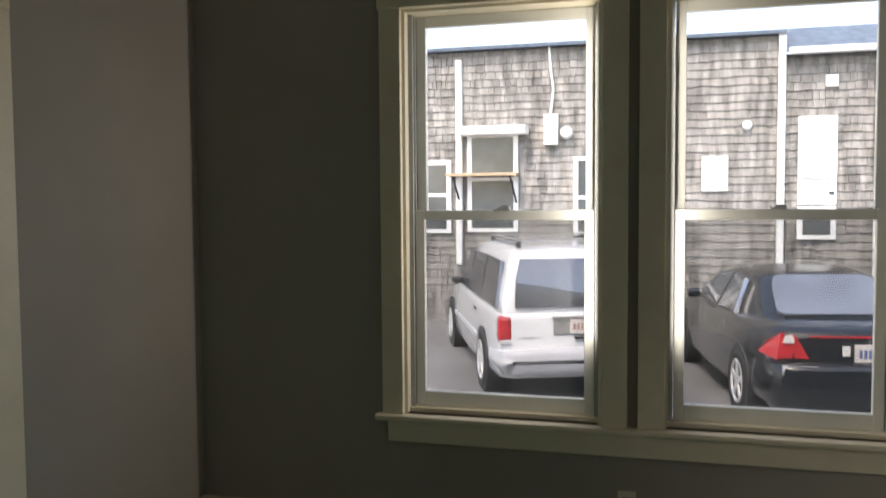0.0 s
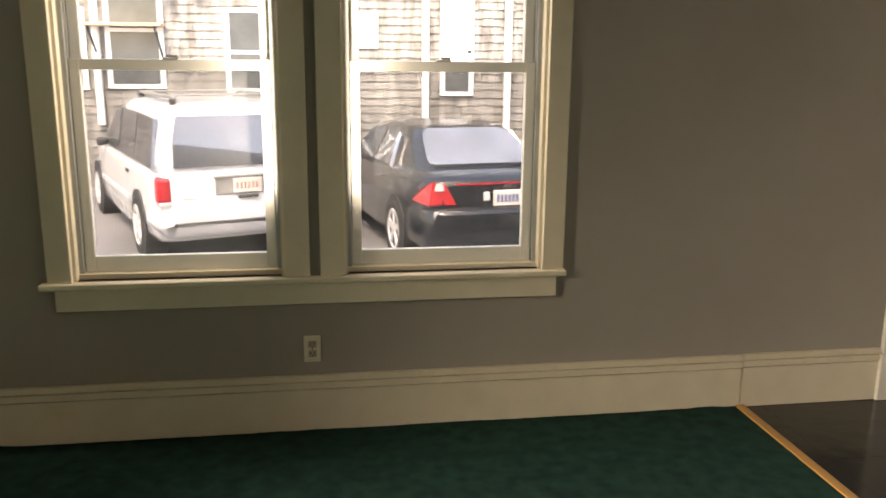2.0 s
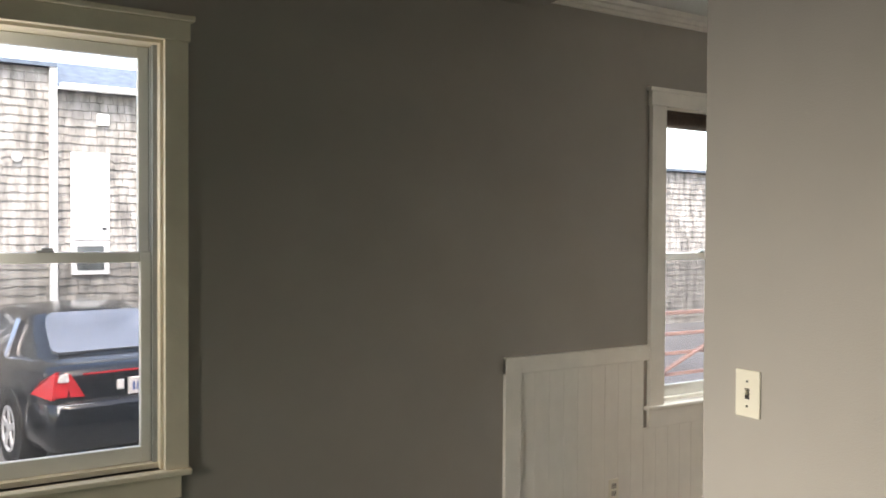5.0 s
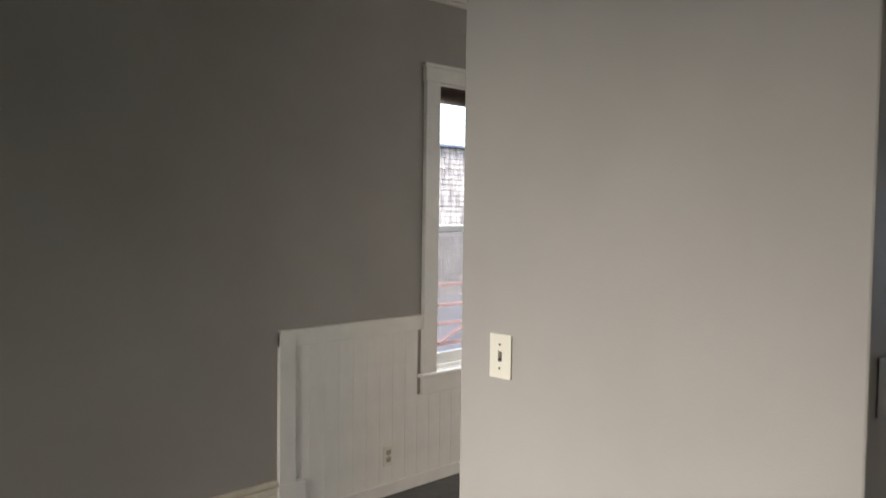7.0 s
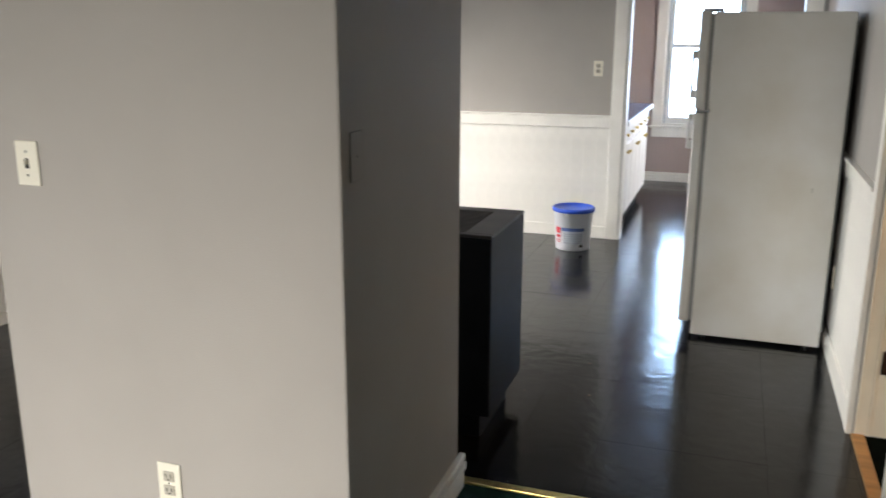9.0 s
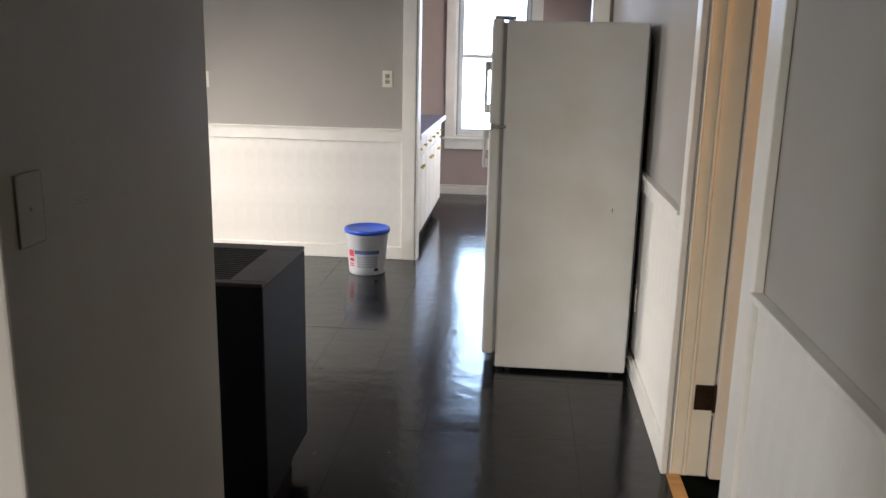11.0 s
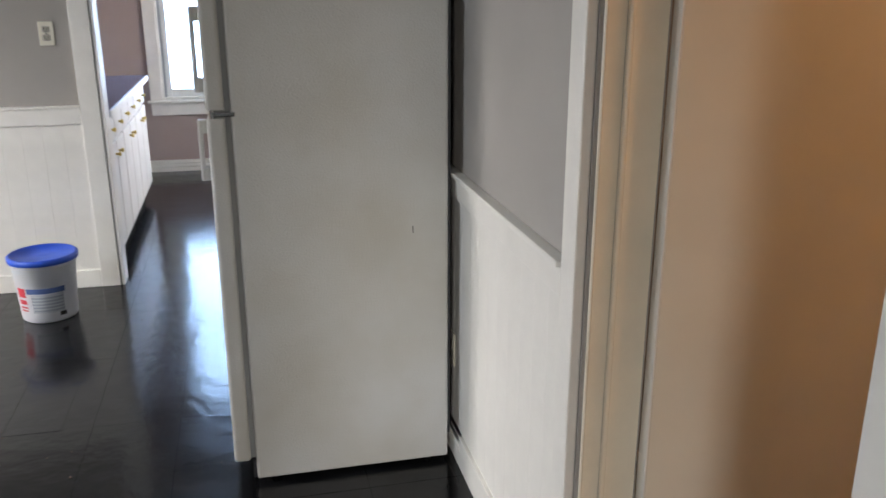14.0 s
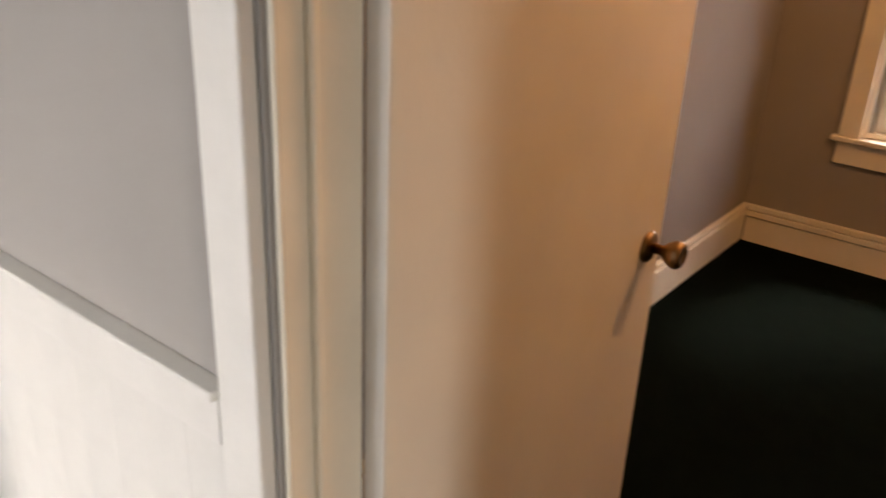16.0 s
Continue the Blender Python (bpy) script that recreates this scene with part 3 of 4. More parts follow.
# Whiter strip puts the daylight on the hinge edge into its colour.
boxpart("daylit_hinge_edge", (3.3955, 3.4295, -1.3705, -1.368, 0.014, 2.043), M_WHITE, leaf, 0.0, "hinge edge in a whiter tone for the daylight on it")
knob(leaf, (3.395, -2.113, 0.915), "-x", M_AGEDBRASS)
bm = bmesh.new()
lathe(bm, [(0.032, 0.0), (0.032, 0.004), (0.026, 0.010), (0.012, 0.012), (0.010, 0.032), (0.027, 0.054), (0.022, 0.072)], (3.43, -2.113, 0.915), "x", 24)
part("back_knob", bm, M_AGEDBRASS, leaf, "", True)
for z in (0.27, 1.78):
    bm = bmesh.new()
    box(bm, 3.418, 3.4245, S_OUT - 0.002, S_OUT + 0.070, z, z + 0.095, 0.002)
    cyl(bm, (3.414, -1.364, z - 0.004), "z", 0.007, 0.104, seg=12)
    part("hinge", bm, M_HINGE, leaf, "dark bronze butt hinge")

# entry door in the east wall
edoor = thing("door_2", (E_X + 0.05, 2.46, 0.01), "orange varnished wooden door with brass lock plate", "door", kind="structure")
bm = bmesh.new()
box(bm, E_X + 0.020, E_X + 0.060, 2.066, 2.854, 0.01, 2.05, 0.004)
part("door_leaf", bm, M_ORANGEWOOD, edoor)
boxpart("lock_plate", (E_X + 0.014, E_X + 0.020, 2.085, 2.155, 0.80, 1.05), M_BRASS, edoor, 0.002)
knob(edoor, (E_X + 0.014, 2.12, 0.93), "-x", M_CHROME)
bm = bmesh.new()
lathe(bm, [(0.030, 0.0), (0.028, 0.012), (0.016, 0.014)], (E_X + 0.020, 2.12, 1.20), "-x", 24)
part("deadbolt", bm, M_CHROME, edoor, "round chrome deadbolt", True)
boxpart("door_casing_east", (E_X - 0.024, E_X, 2.86, 2.975, 0.0, 2.06), M_WHITE, None, 0.003)
tagged(bpy.data.objects["door_casing_east"], "white painted door casing", "trim", kind="structure")
boxpart("door_head_east", (E_X - 0.026, E_X, 1.93, 2.975, 2.10, 2.20), M_WHITE, None, 0.003)
tagged(bpy.data.objects["door_head_east"], "white painted door head", "trim", kind="structure")

# lining of the opening to the kitchen
kop = thing("kitchen_opening_trim", (E_X, -0.5, 0), "white painted trim round the kitchen opening", "trim", kind="structure")
boxpart("casing", (E_X - 0.024, E_X, -1.20, -1.10, 0.0, 2.10), M_WHITE, kop, 0.003)
boxpart("head_casing", (E_X - 0.026, E_X, -1.20, 0.10, 2.10, 2.20), M_WHITE, kop, 0.003)
boxpart("jamb", (E_X - 0.020, E_X1 + 0.01, 0.086, 0.10, 0.0, 2.09), M_WHITE, kop, 0.002)
boxpart("jamb", (E_X - 0.020, E_X1 + 0.01, -1.10, -1.086, 0.0, 2.09), M_WHITE, kop, 0.002)

# cased opening to the added front room; only its north casing is in view
wop = thing("front_opening_trim", (W_X, 1.2, 0), "cream painted casing round a wide opening", "trim", kind="structure")
boxpart("casing", (W_X, W_X + 0.024, 1.79, 1.905, 0.0, 2.15), M_TRIM, wop, 0.004)
boxpart("casing", (W_X, W_X + 0.024, 0.44, 0.55, 0.0, 2.15), M_TRIM, wop, 0.004)
boxpart("head_casing", (W_X, W_X + 0.026, 0.44, 1.905, 2.15, 2.26), M_TRIM, wop, 0.004)
boxpart("jamb", (W_X - 0.15, W_X + 0.010, 1.776, 1.79, 0.004, 2.15), M_BROWNWOOD, wop, 0.002)
boxpart("jamb", (W_X - 0.15, W_X + 0.010, 0.55, 0.564, 0.004, 2.15), M_BROWNWOOD, wop, 0.002)


# ---- wall plates ----
def plate(axis, face, side, u, z, kind_of, label):
    """An outlet or switch plate centred at u, z on a wall face."""
    name = "outlet" if kind_of == "outlet" else "light_switch"
    t = thing(name, (u, face, z - 0.057) if axis == "x" else (face, u, z - 0.057), label, "wall outlet" if kind_of == "outlet" else "light switch")

    def bx(nm, a0, a1, d0, d1, b0, b1, mat, bevel=0.0):
        p, q = sorted((face + side * d0, face + side * d1))
        boxpart(nm, (u + a0, u + a1, p, q, z + b0, z + b1) if axis == "x" else (p, q, u + a0, u + a1, z + b0, z + b1), mat, t, bevel)

    bx("cover_plate", -0.035, 0.035, 0.0, 0.006, -0.057, 0.057, M_PLATE, 0.003)
    if kind_of == "outlet":
        for c in (-0.02, 0.02):
            bx("receptacle", -0.017, 0.017, 0.004, 0.0085, c - 0.0145, c + 0.0145, M_RECEPT, 0.003)
            bx("slot", -0.009, -0.0055, 0.007, 0.009, c - 0.003, c + 0.008, M_DARKSLOT)
            bx("slot", 0.0055, 0.009, 0.007, 0.009, c - 0.003, c + 0.008, M_DARKSLOT)
            bx("slot", -0.003, 0.003, 0.007, 0.009, c - 0.011, c - 0.006, M_DARKSLOT)
        bx("screw", -0.003, 0.003, 0.005, 0.0075, -0.003, 0.003, M_CHROME, 0.001)
    else:
        bx("slot", -0.006, 0.006, 0.005, 0.0065, -0.013, 0.013, M_DARKSLOT)
        bx("toggle", -0.004, 0.004, 0.004, 0.018, -0.002, 0.010, M_PLATE, 0.002)
        for c in (-0.030, 0.030):
            bx("screw", -0.003, 0.003, 0.005, 0.0075, c - 0.003, c + 0.003, M_CHROME, 0.001)
    return t


plate("x", N_IN, -1, -0.170, 0.358, "outlet", "ivory duplex outlet under the paired windows")
plate("x", N_IN - 0.009, -1, 3.138, 0.222, "outlet", "ivory duplex outlet set in the wainscot")
plate("y", PX0, -1, 0.990, 1.211, "switch", "ivory toggle light switch on the pier")
plate("y", PX0, -1, 0.640, 0.385, "outlet", "white duplex outlet low on the pier")
plate("x", S_IN + 0.009, 1, 4.47, 0.37, "outlet", "white duplex outlet behind the refrigerator")
plate("y", E_X, -1, 0.311, 1.302, "outlet", "white duplex outlet above the wainscot")
plate("y", E_X, -1, 1.637, 1.270, "switch", "ivory toggle light switch above the wainscot")


blank = thing("blank_cover_plate", (1.755, PY0, 1.20), "blank wall plate painted over in wall grey", "wall plate")
boxpart("cover_plate", (1.72, 1.79, PY0 - 0.004, PY0, 1.203, 1.317), M_WALL, blank, 0.003)
boxpart("screw", (1.752, 1.758, PY0 - 0.006, PY0 - 0.003, 1.257, 1.263), M_WALL, blank, 0.001)


# ---- fridge ----
def fridge():
    t = thing("refrigerator", (4.74, -0.86, 0), "worn white top-freezer refrigerator standing against the wall", "refrigerator")
    x0, x1, y0, y1 = 4.38, 5.12, -1.178, -0.556
    # Black panel added on the unseen back to deepen shade in the gap.
    boxpart("gap_darkening_panel", (x0 + 0.01, x1 - 0.01, y0 - 0.008, y0 - 0.001, 0.10, 1.60), M_TRIMBLACK, t, 0.0, "matt black panel added behind to darken the gap")
    boxpart("body", (x0, x1, y0, y1, 0.018, 1.645), M_FRIDGE, t, 0.008)
    boxpart("gasket", (x0 + 0.006, x1 - 0.006, y1, y1 + 0.016, 0.095, 1.635), M_GASKET, t)
    for nm, z0, z1 in (("fridge_door", 0.085, 1.168), ("freezer_door", 1.186, 1.652)):
        d = boxpart(nm, (x0 - 0.002, x1 + 0.002, y1 + 0.016, y1 + 0.066, z0, z1), M_FRIDGE, t, 0.010)
        hz = (0.985, 1.160) if nm == "fridge_door" else (1.235, 1.465)
        bm = bmesh.new()
        box(bm, x0 + 0.03, x0 + 0.055, y1 + 0.066, y1 + 0.088, hz[0], hz[0] + 0.04, 0.006)
        box(bm, x0 + 0.03, x0 + 0.055, y1 + 0.066, y1 + 0.088, hz[1] - 0.04, hz[1], 0.006)
        box(bm, x0 + 0.026, x0 + 0.058, y1 + 0.080, y1 + 0.093, hz[0], hz[1], 0.006)
        part("handle", bm, M_FRIDGE, d)
    bm = bmesh.new()
    box(bm, x0 - 0.006, x0 + 0.05, y1 - 0.012, y1 + 0.05, 1.170, 1.184, 0.003)
    cyl(bm, (x0 + 0.010, y1 + 0.050, 1.165), "z", 0.010, 0.024, seg=16)
    part("centre_hinge", bm, M_CHROME, t, "chrome centre hinge")
    bm = bmesh.new()
    box(bm, x0 + 0.005, x0 + 0.07, y1 - 0.04, y1 + 0.055, 1.647, 1.664, 0.004)
    part("top_hinge", bm, M_CHROME, t, "top hinge cover")
    boxpart("kick_grille", (x0 + 0.01, x1 - 0.01, y1 - 0.005, y1 + 0.010, 0.02, 0.085), M_TRIMBLACK, t)
    boxpart("scratch", (x0 - 0.0008, x0 + 0.001, -1.0685, -1.0660, 0.800, 0.822), M_DARKSLOT, t, 0.0, "short dark scratch")
    for fx in (x0 + 0.05, x1 - 0.05):
        for fy in (y0 + 0.06, y1 - 0.06):
            bm = bmesh.new()
            cyl(bm, (fx, fy, 0.0), "z", 0.018, 0.019, seg=16)
            part("foot", bm, M_TRIMBLACK, t)


fridge()


# ---- heater ----
def heater():
    x0, x1, y0, y1, z0, z1 = 2.875, 3.375, 0.112, 0.96, 0.11, 0.825
    t = thing("gas_heater", ((x0 + x1) / 2, (y0 + y1) / 2, 0), "black enamelled room heater with slotted top grilles", "heater")
    boxpart("cabinet", (x0, x1, y0, y1, z0, z1 - 0.012), M_HEATER, t, 0.006)
    gx0, gx1 = x0 + 0.03, x1 - 0.075
    grilles = ((y0 + 0.11, y0 + 0.34), (y0 + 0.40, y0 + 0.63))
    for a, b in ((x0, gx0), (gx1, x1)):
        boxpart("top_rail", (a, b, y0, y1, z1 - 0.012, z1), M_HEATTOP, t, 0.003, "greyish black top rail")
    ys = [y0, grilles[0][0], grilles[0][1], grilles[1][0], grilles[1][1], y1]
    for a, b in ((ys[0], ys[1]), (ys[2], ys[3]), (ys[4], ys[5])):
        boxpart("top_panel", (gx0, gx1, a, b, z1 - 0.012, z1), M_HEATTOP, t, 0.0, "greyish black top panel")
    n = 17
    for g in grilles:
        for i in range(n):
            a = gx0 + (gx1 - gx0) * (i + 0.25) / n
            bm = bmesh.new()
            box(bm, a, a + 0.009, g[0], g[1], z1 - 0.011, z1 - 0.001, 0.002)
            part("slat", bm, M_HEATTOP, t)
    boxpart("base", (x0 + 0.05, x1 - 0.05, y0 + 0.05, y1 - 0.05, 0.0, z0), M_HEATER, t)


heater()


# ---- bucket ----
def bucket():
    at = (6.105, 0.385, 0.0)
    t = thing("paint_bucket", at, "white plastic bucket of joint compound with a blue lid", "bucket")
    bm = bmesh.new()
    lathe(bm, [(0.118, 0.0), (0.124, 0.006), (0.142, 0.268), (0.146, 0.270), (0.147, 0.285), (0.143, 0.303)], at, "z", 48)
    part("pail", bm, M_BUCKET, t, "", True)
    bm = bmesh.new()
    lathe(bm, [(0.150, 0.285), (0.156, 0.287), (0.157, 0.309), (0.150, 0.315), (0.140, 0.315), (0.137, 0.307), (0.020, 0.305)], at, "z", 48)
    part("lid", bm, M_BLUE, t, "blue plastic lid with a raised rim", True)

    def band(nm, a0, a1, z0, z1, mat, out=0.0015):
        bm = bmesh.new()
        seg = max(2, int((a1 - a0) / 6))
        rows = []
        for z in (z0, z1):
            r = 0.124 + (0.142 - 0.124) * (z - 0.006) / 0.249
            rows.append([[bm.verts.new((at[0] + (r + o) * math.cos(radians(a0 + (a1 - a0) * i / seg)), at[1] + (r + o) * math.sin(radians(a0 + (a1 - a0) * i / seg)), z)) for i in range(seg + 1)] for o in (0.0, out)])
        (b_in, b_out), (t_in, t_out) = rows
        for i in range(seg):
            bm.faces.new((b_out[i], b_out[i + 1], t_out[i + 1], t_out[i]))
            bm.faces.new((t_in[i], t_in[i + 1], b_in[i + 1], b_in[i]))
            bm.faces.new((b_in[i], b_in[i + 1], b_out[i + 1], b_out[i]))
            bm.faces.new((t_out[i], t_out[i + 1], t_in[i + 1], t_in[i]))
        part(nm, bm, mat, t)

    band("label_block", 160, 223, 0.052, 0.146, M_PALEPRINT, 0.0008)
    band("navy_band", 152, 226, 0.150, 0.176, M_NAVYPRINT)
    for z in (0.060, 0.076, 0.092, 0.108, 0.124):
        band("print_line", 160, 222, z, z + 0.009, M_GREYPRINT)
    for z, h in ((0.130, 0.045), (0.095, 0.022), (0.075, 0.008), (0.060, 0.006)):
        band("red_print", 128, 148, z, z + h, M_RED)
    band("small_mark", 212, 226, 0.030, 0.050, M_DARKSLOT)


bucket()


# ---- kitchen counter ----
def kitchen_unit(y_face, x0, x1):
    t = thing("base_cabinet", ((x0 + x1) / 2, y_face + 0.29, 0), "white painted kitchen base cabinet with brass knobs", "cabinet", "kitchen base cabinets")
    boxpart("carcass", (x0, x1, y_face + 0.02, 0.795, 0.10, 0.862), M_CABINET, t)
    boxpart("toe_kick", (x0, x1, y_face + 0.07, 0.795, 0.0, 0.10), M_TRIMBLACK, t)
    n = 2
    w = (x1 - x0) / n
    for i in range(n):
        a = x0 + i * w
        d = boxpart("drawer_front", (a + 0.012, a + w - 0.012, y_face, y_face + 0.02, 0.715, 0.845), M_CABINET, t, 0.006)
        bm = bmesh.new()
        lathe(bm, [(0.006, 0.0), (0.007, 0.014), (0.014, 0.020), (0.010, 0.028)], (a + w / 2, y_face, 0.78), "-y", 16)
        part("drawer_knob", bm, M_BRASS, d, "", True)
        d = boxpart("cabinet_door", (a + 0.012, a + w - 0.012, y_face, y_face + 0.02, 0.115, 0.695), M_CABINET, t, 0.006)
        bm = bmesh.new()
        lathe(bm, [(0.006, 0.0), (0.007, 0.014), (0.014, 0.020), (0.010, 0.028)], (a + (w - 0.06 if i == 0 else 0.06), y_face, 0.63), "-y", 16)
        part("door_knob", bm, M_BRASS, d, "", True)


for x in (6.63, 7.27, 7.91):
    kitchen_unit(0.115, x, x + 0.63)
bm = bmesh.new()
box(bm, 6.62, 8.56, 0.085, 0.797, 0.865, 0.905, 0.006)
ob = part("kitchen_worktop", bm, M_COUNTER)
tagged(ob, "blue laminate worktop with a pale edge", "worktop")
bm = bmesh.new()
box(bm, 6.62, 8.56, 0.076, 0.085, 0.868, 0.902, 0.002)
part("edge_band", bm, M_CABINET, ob, "pale edge band")

# bedroom ceiling lamp
lamp = thing("ceiling_lamp", (2.55, -3.0, 2.55), "frosted glass ceiling lamp with warm light", "ceiling lamp")
bm = bmesh.new()
cyl(bm, (2.55, -3.0, 2.79), "z", 0.09, 0.04)
part("canopy", bm, M_BRASS, lamp)
bm = bmesh.new()
cyl(bm, (2.55, -3.0, 2.56), "z", 0.018, 0.23, seg=16)
part("socket", bm, M_BRASS, lamp)


# ---- outdoors ----
G = -0.54
bm = bmesh.new()
bmesh.ops.create_grid(bm, x_segments=8, y_segments=8, size=400)
bmesh.ops.translate(bm, vec=(0, 0, G), verts=bm.verts)
structure("ground", bm, M_ASPHALT, "pale worn asphalt driveway", "ground")

HY = 13.8


def neighbour_house():
    t = thing("neighbour_house", (4.0, HY, G), "weathered grey shingled house across the driveway", "house")
    bm = bmesh.new()
    box(bm, -9, 1.70, HY + 0.03, HY + 6, G, 4.10)
    box(bm, 1.70, 4.6, HY + 0.03, HY + 6, G, 3.80)
    box(bm, 4.6, 20, HY + 0.03, HY + 6, G, 3.10)
    part("wall", bm, M_SHINGLES, t)
    bm = bmesh.new()
    for x0, x1, z0, z1, back in ((-9.2, 1.75, 4.10, 4.40, 3.0), (1.75, 4.6, 3.80, 4.30, 0.9), (4.6, 20, 3.10, 3.25, 3.0)):
        v = [bm.verts.new(p) for p in ((x0, HY - 0.15, z0), (x1, HY - 0.15, z0), (x1, HY + back, z1), (x0, HY + back, z1), (x0, HY - 0.15, z0 + 0.06), (x1, HY - 0.15, z0 + 0.06), (x1, HY + back, z1 + 0.06), (x0, HY + back, z1 + 0.06))]
        for f in ((0, 1, 2, 3), (7, 6, 5, 4), (0, 4, 5, 1), (1, 5, 6, 2), (2, 6, 7, 3), (3, 7, 4, 0)):
            bm.faces.new([v[i] for i in f])
    part("roof", bm, M_ROOF, t, "slate blue roof edge")

    def ob(nm, x0, x1, z0, z1, d=0.05, mat=M_OUTWHITE, base=0.0, bevel=0.004):
        return boxpart(nm, (x0, x1, HY - base - d, HY - base, z0, z1), mat, t, bevel)

    # window with air conditioner hood
    def win(x0, x1, z0, z1, split=None):
        w = ob("window", x0, x1, z0, z1, 0.05)
        mids = [z0 + 0.07, z1 - 0.07] if split is None else [z0 + 0.07, split - 0.03, split + 0.03, z1 - 0.07]
        for a, b in zip(mids[::2], mids[1::2]):
            boxpart("pane", (x0 + 0.08, x1 - 0.08, HY - 0.056, HY - 0.045, a, b), M_PANE, w)
        return w

    win(-3.33, -2.45, 1.02, 2.70, 1.92)
    bm = bmesh.new()
    box(bm, -3.42, -2.27, HY - 0.40, HY, 2.66, 2.80, 0.02)
    part("hood", bm, M_OUTWHITE, t, "white hood over the window")
    bm = bmesh.new()
    box(bm, -3.62, -2.42, HY - 0.45, HY, 1.97, 2.02, 0.005)
    part("shelf", bm, M_BAREWOOD, t, "bare wooden shelf on brackets")
    for x in (-3.50, -2.52):
        bm = bmesh.new()
        v0, v1 = Vector((x, HY - 0.42, 1.97)), Vector((x + 0.04, HY - 0.02, 1.50))
        cyl(bm, (0, 0, 0), "z", 0.018, (v1 - v0).length, seg=8)
        bmesh.ops.transform(bm, matrix=Matrix.Translation(v0) @ (v1 - v0).to_track_quat("Z", "Y").to_matrix().to_4x4(), verts=bm.verts)
        part("bracket", bm, M_TRIMBLACK, t)
    win(-1.52, -0.72, 0.96, 2.28, 1.60)
    win(-4.55, -3.62, 1.00, 2.25, 1.66)
    ob("vent_panel", 0.52, 0.92, 1.68, 2.24, 0.03)
    ob("meter_box", -2.0, -1.77, 2.48, 2.98, 0.14)
    bm = bmesh.new()
    pts = [(-1.90, 2.98), (-1.88, 3.15), (-1.85, 3.40), (-1.90, 3.75), (-1.92, 4.10)]
    for (ax, az), (bx_, bz) in zip(pts, pts[1:]):
        v0, v1 = Vector((ax, HY - 0.05, az)), Vector((bx_, HY - 0.05, bz))
        r = bmesh.ops.create_cone(bm, cap_ends=True, segments=8, radius1=0.02, radius2=0.02, depth=(v1 - v0).length)
        bmesh.ops.transform(bm, matrix=Matrix.Translation((v0 + v1) / 2) @ (v1 - v0).to_track_quat("Z", "Y").to_matrix().to_4x4(), verts=r["verts"])
    part("conduit", bm, M_OUTWHITE, t)
    bm = bmesh.new()
    lathe(bm, [(0.07, 0.0), (0.10, 0.04), (0.10, 0.12), (0.05, 0.14)], (-1.63, HY, 2.67), "-y", 20)
    part("wall_lamp", bm, M_OUTWHITE, t, "", True)
    bm = bmesh.new()
    lathe(bm, [(0.07, 0.0), (0.075, 0.05), (0.05, 0.07)], (1.20, HY, 2.71), "-y", 20)
    part("round_vent", bm, M_OUTWHITE, t, "", True)
    ob("small_vent", 2.33, 2.51, 3.27, 3.45, 0.05)
    for x, z0, z1 in ((-3.47, 0.45, 3.95), (1.70, 0.10, 4.17), (3.09, 0.3, 3.80)):
        bm = bmesh.new()
        box(bm, x - 0.055, x + 0.055, HY - 0.10, HY, z0, z1, 0.02)
        part("downpipe", bm, M_OUTWHITE, t)
    d = ob("side_door", 1.95, 2.51, 1.46, 2.83, 0.05)
    boxpart("rail", (2.0, 2.42, HY - 0.066, HY - 0.05, 1.86, 1.875), M_GREYPRINT, d)
    boxpart("latch", (2.40, 2.47, HY - 0.075, HY - 0.05, 1.62, 1.66), M_TRIMBLACK, d)
    win(1.95, 2.51, 0.92, 1.44)
    bm = bmesh.new()
    box(bm, 1.78, 3.15, HY - 0.26, HY - 0.14, 3.76, 3.86, 0.02)
    part("gutter", bm, M_OUTWHITE, t)
    return t


house = neighbour_house()

# red rail fence at the foot of the drive
fence = thing("red_rail_fence", (8.2, 7.0, G), "red wooden rail fence in a washed-out tone beside the driveway", "fence")
for z in (0.62, 0.36, 0.12, -0.14):
    boxpart("rail", (6.4, 10.2, 6.97, 7.01, z - 0.022, z + 0.022), M_REDRAIL, fence, 0.005)
for x in (6.4, 7.6, 8.8, 10.0):
    boxpart("post", (x, x + 0.09, 7.01, 7.10, G, 0.72), M_REDRAIL, fence, 0.005)
bm = bmesh.new()
v0, v1 = Vector((7.65, 6.955, -0.12)), Vector((8.85, 6.955, 0.34))
box(bm, -0.03, 0.03, -0.012, 0.012, 0, (v1 - v0).length)
bmesh.ops.transform(bm, matrix=Matrix.Translation(v0) @ (v1 - v0).to_track_quat("Z", "Y").to_matrix().to_4x4(), verts=bm.verts)
part("brace", bm, M_REDRAIL, fence)


# ---- cars ----
def catmull(p, t):
    """A point on a smooth curve through the list p at t from 0 to 1."""
    s = t * (len(p) - 1)
    i = min(int(s), len(p) - 2)
    f = s - i
    a, b, c, d = p[max(0, i - 1)], p[i], p[i + 1], p[min(len(p) - 1, i + 2)]
    return tuple(0.5 * (2 * q + (r - o) * f + (2 * o - 5 * q + 4 * r - u) * f * f + (3 * q - o - 3 * r + u) * f ** 3) for o, q, r, u in zip(a, b, c, d))


def smooth_loft(bm, sections, ring, n=28):
    """A closed body through rings; each section is a list of numbers that ring() turns into points."""
    rings = [[bm.verts.new(p) for p in ring(*catmull(sections, k / n))] for k in range(n + 1)]
    for a, b in zip(rings, rings[1:]):
        for i in range(len(a)):
            bm.faces.new((a[i], a[(i + 1) % len(a)], b[(i + 1) % len(b)], b[i]))
    bm.faces.new(rings[0])
    bm.faces.new(list(reversed(rings[-1])))


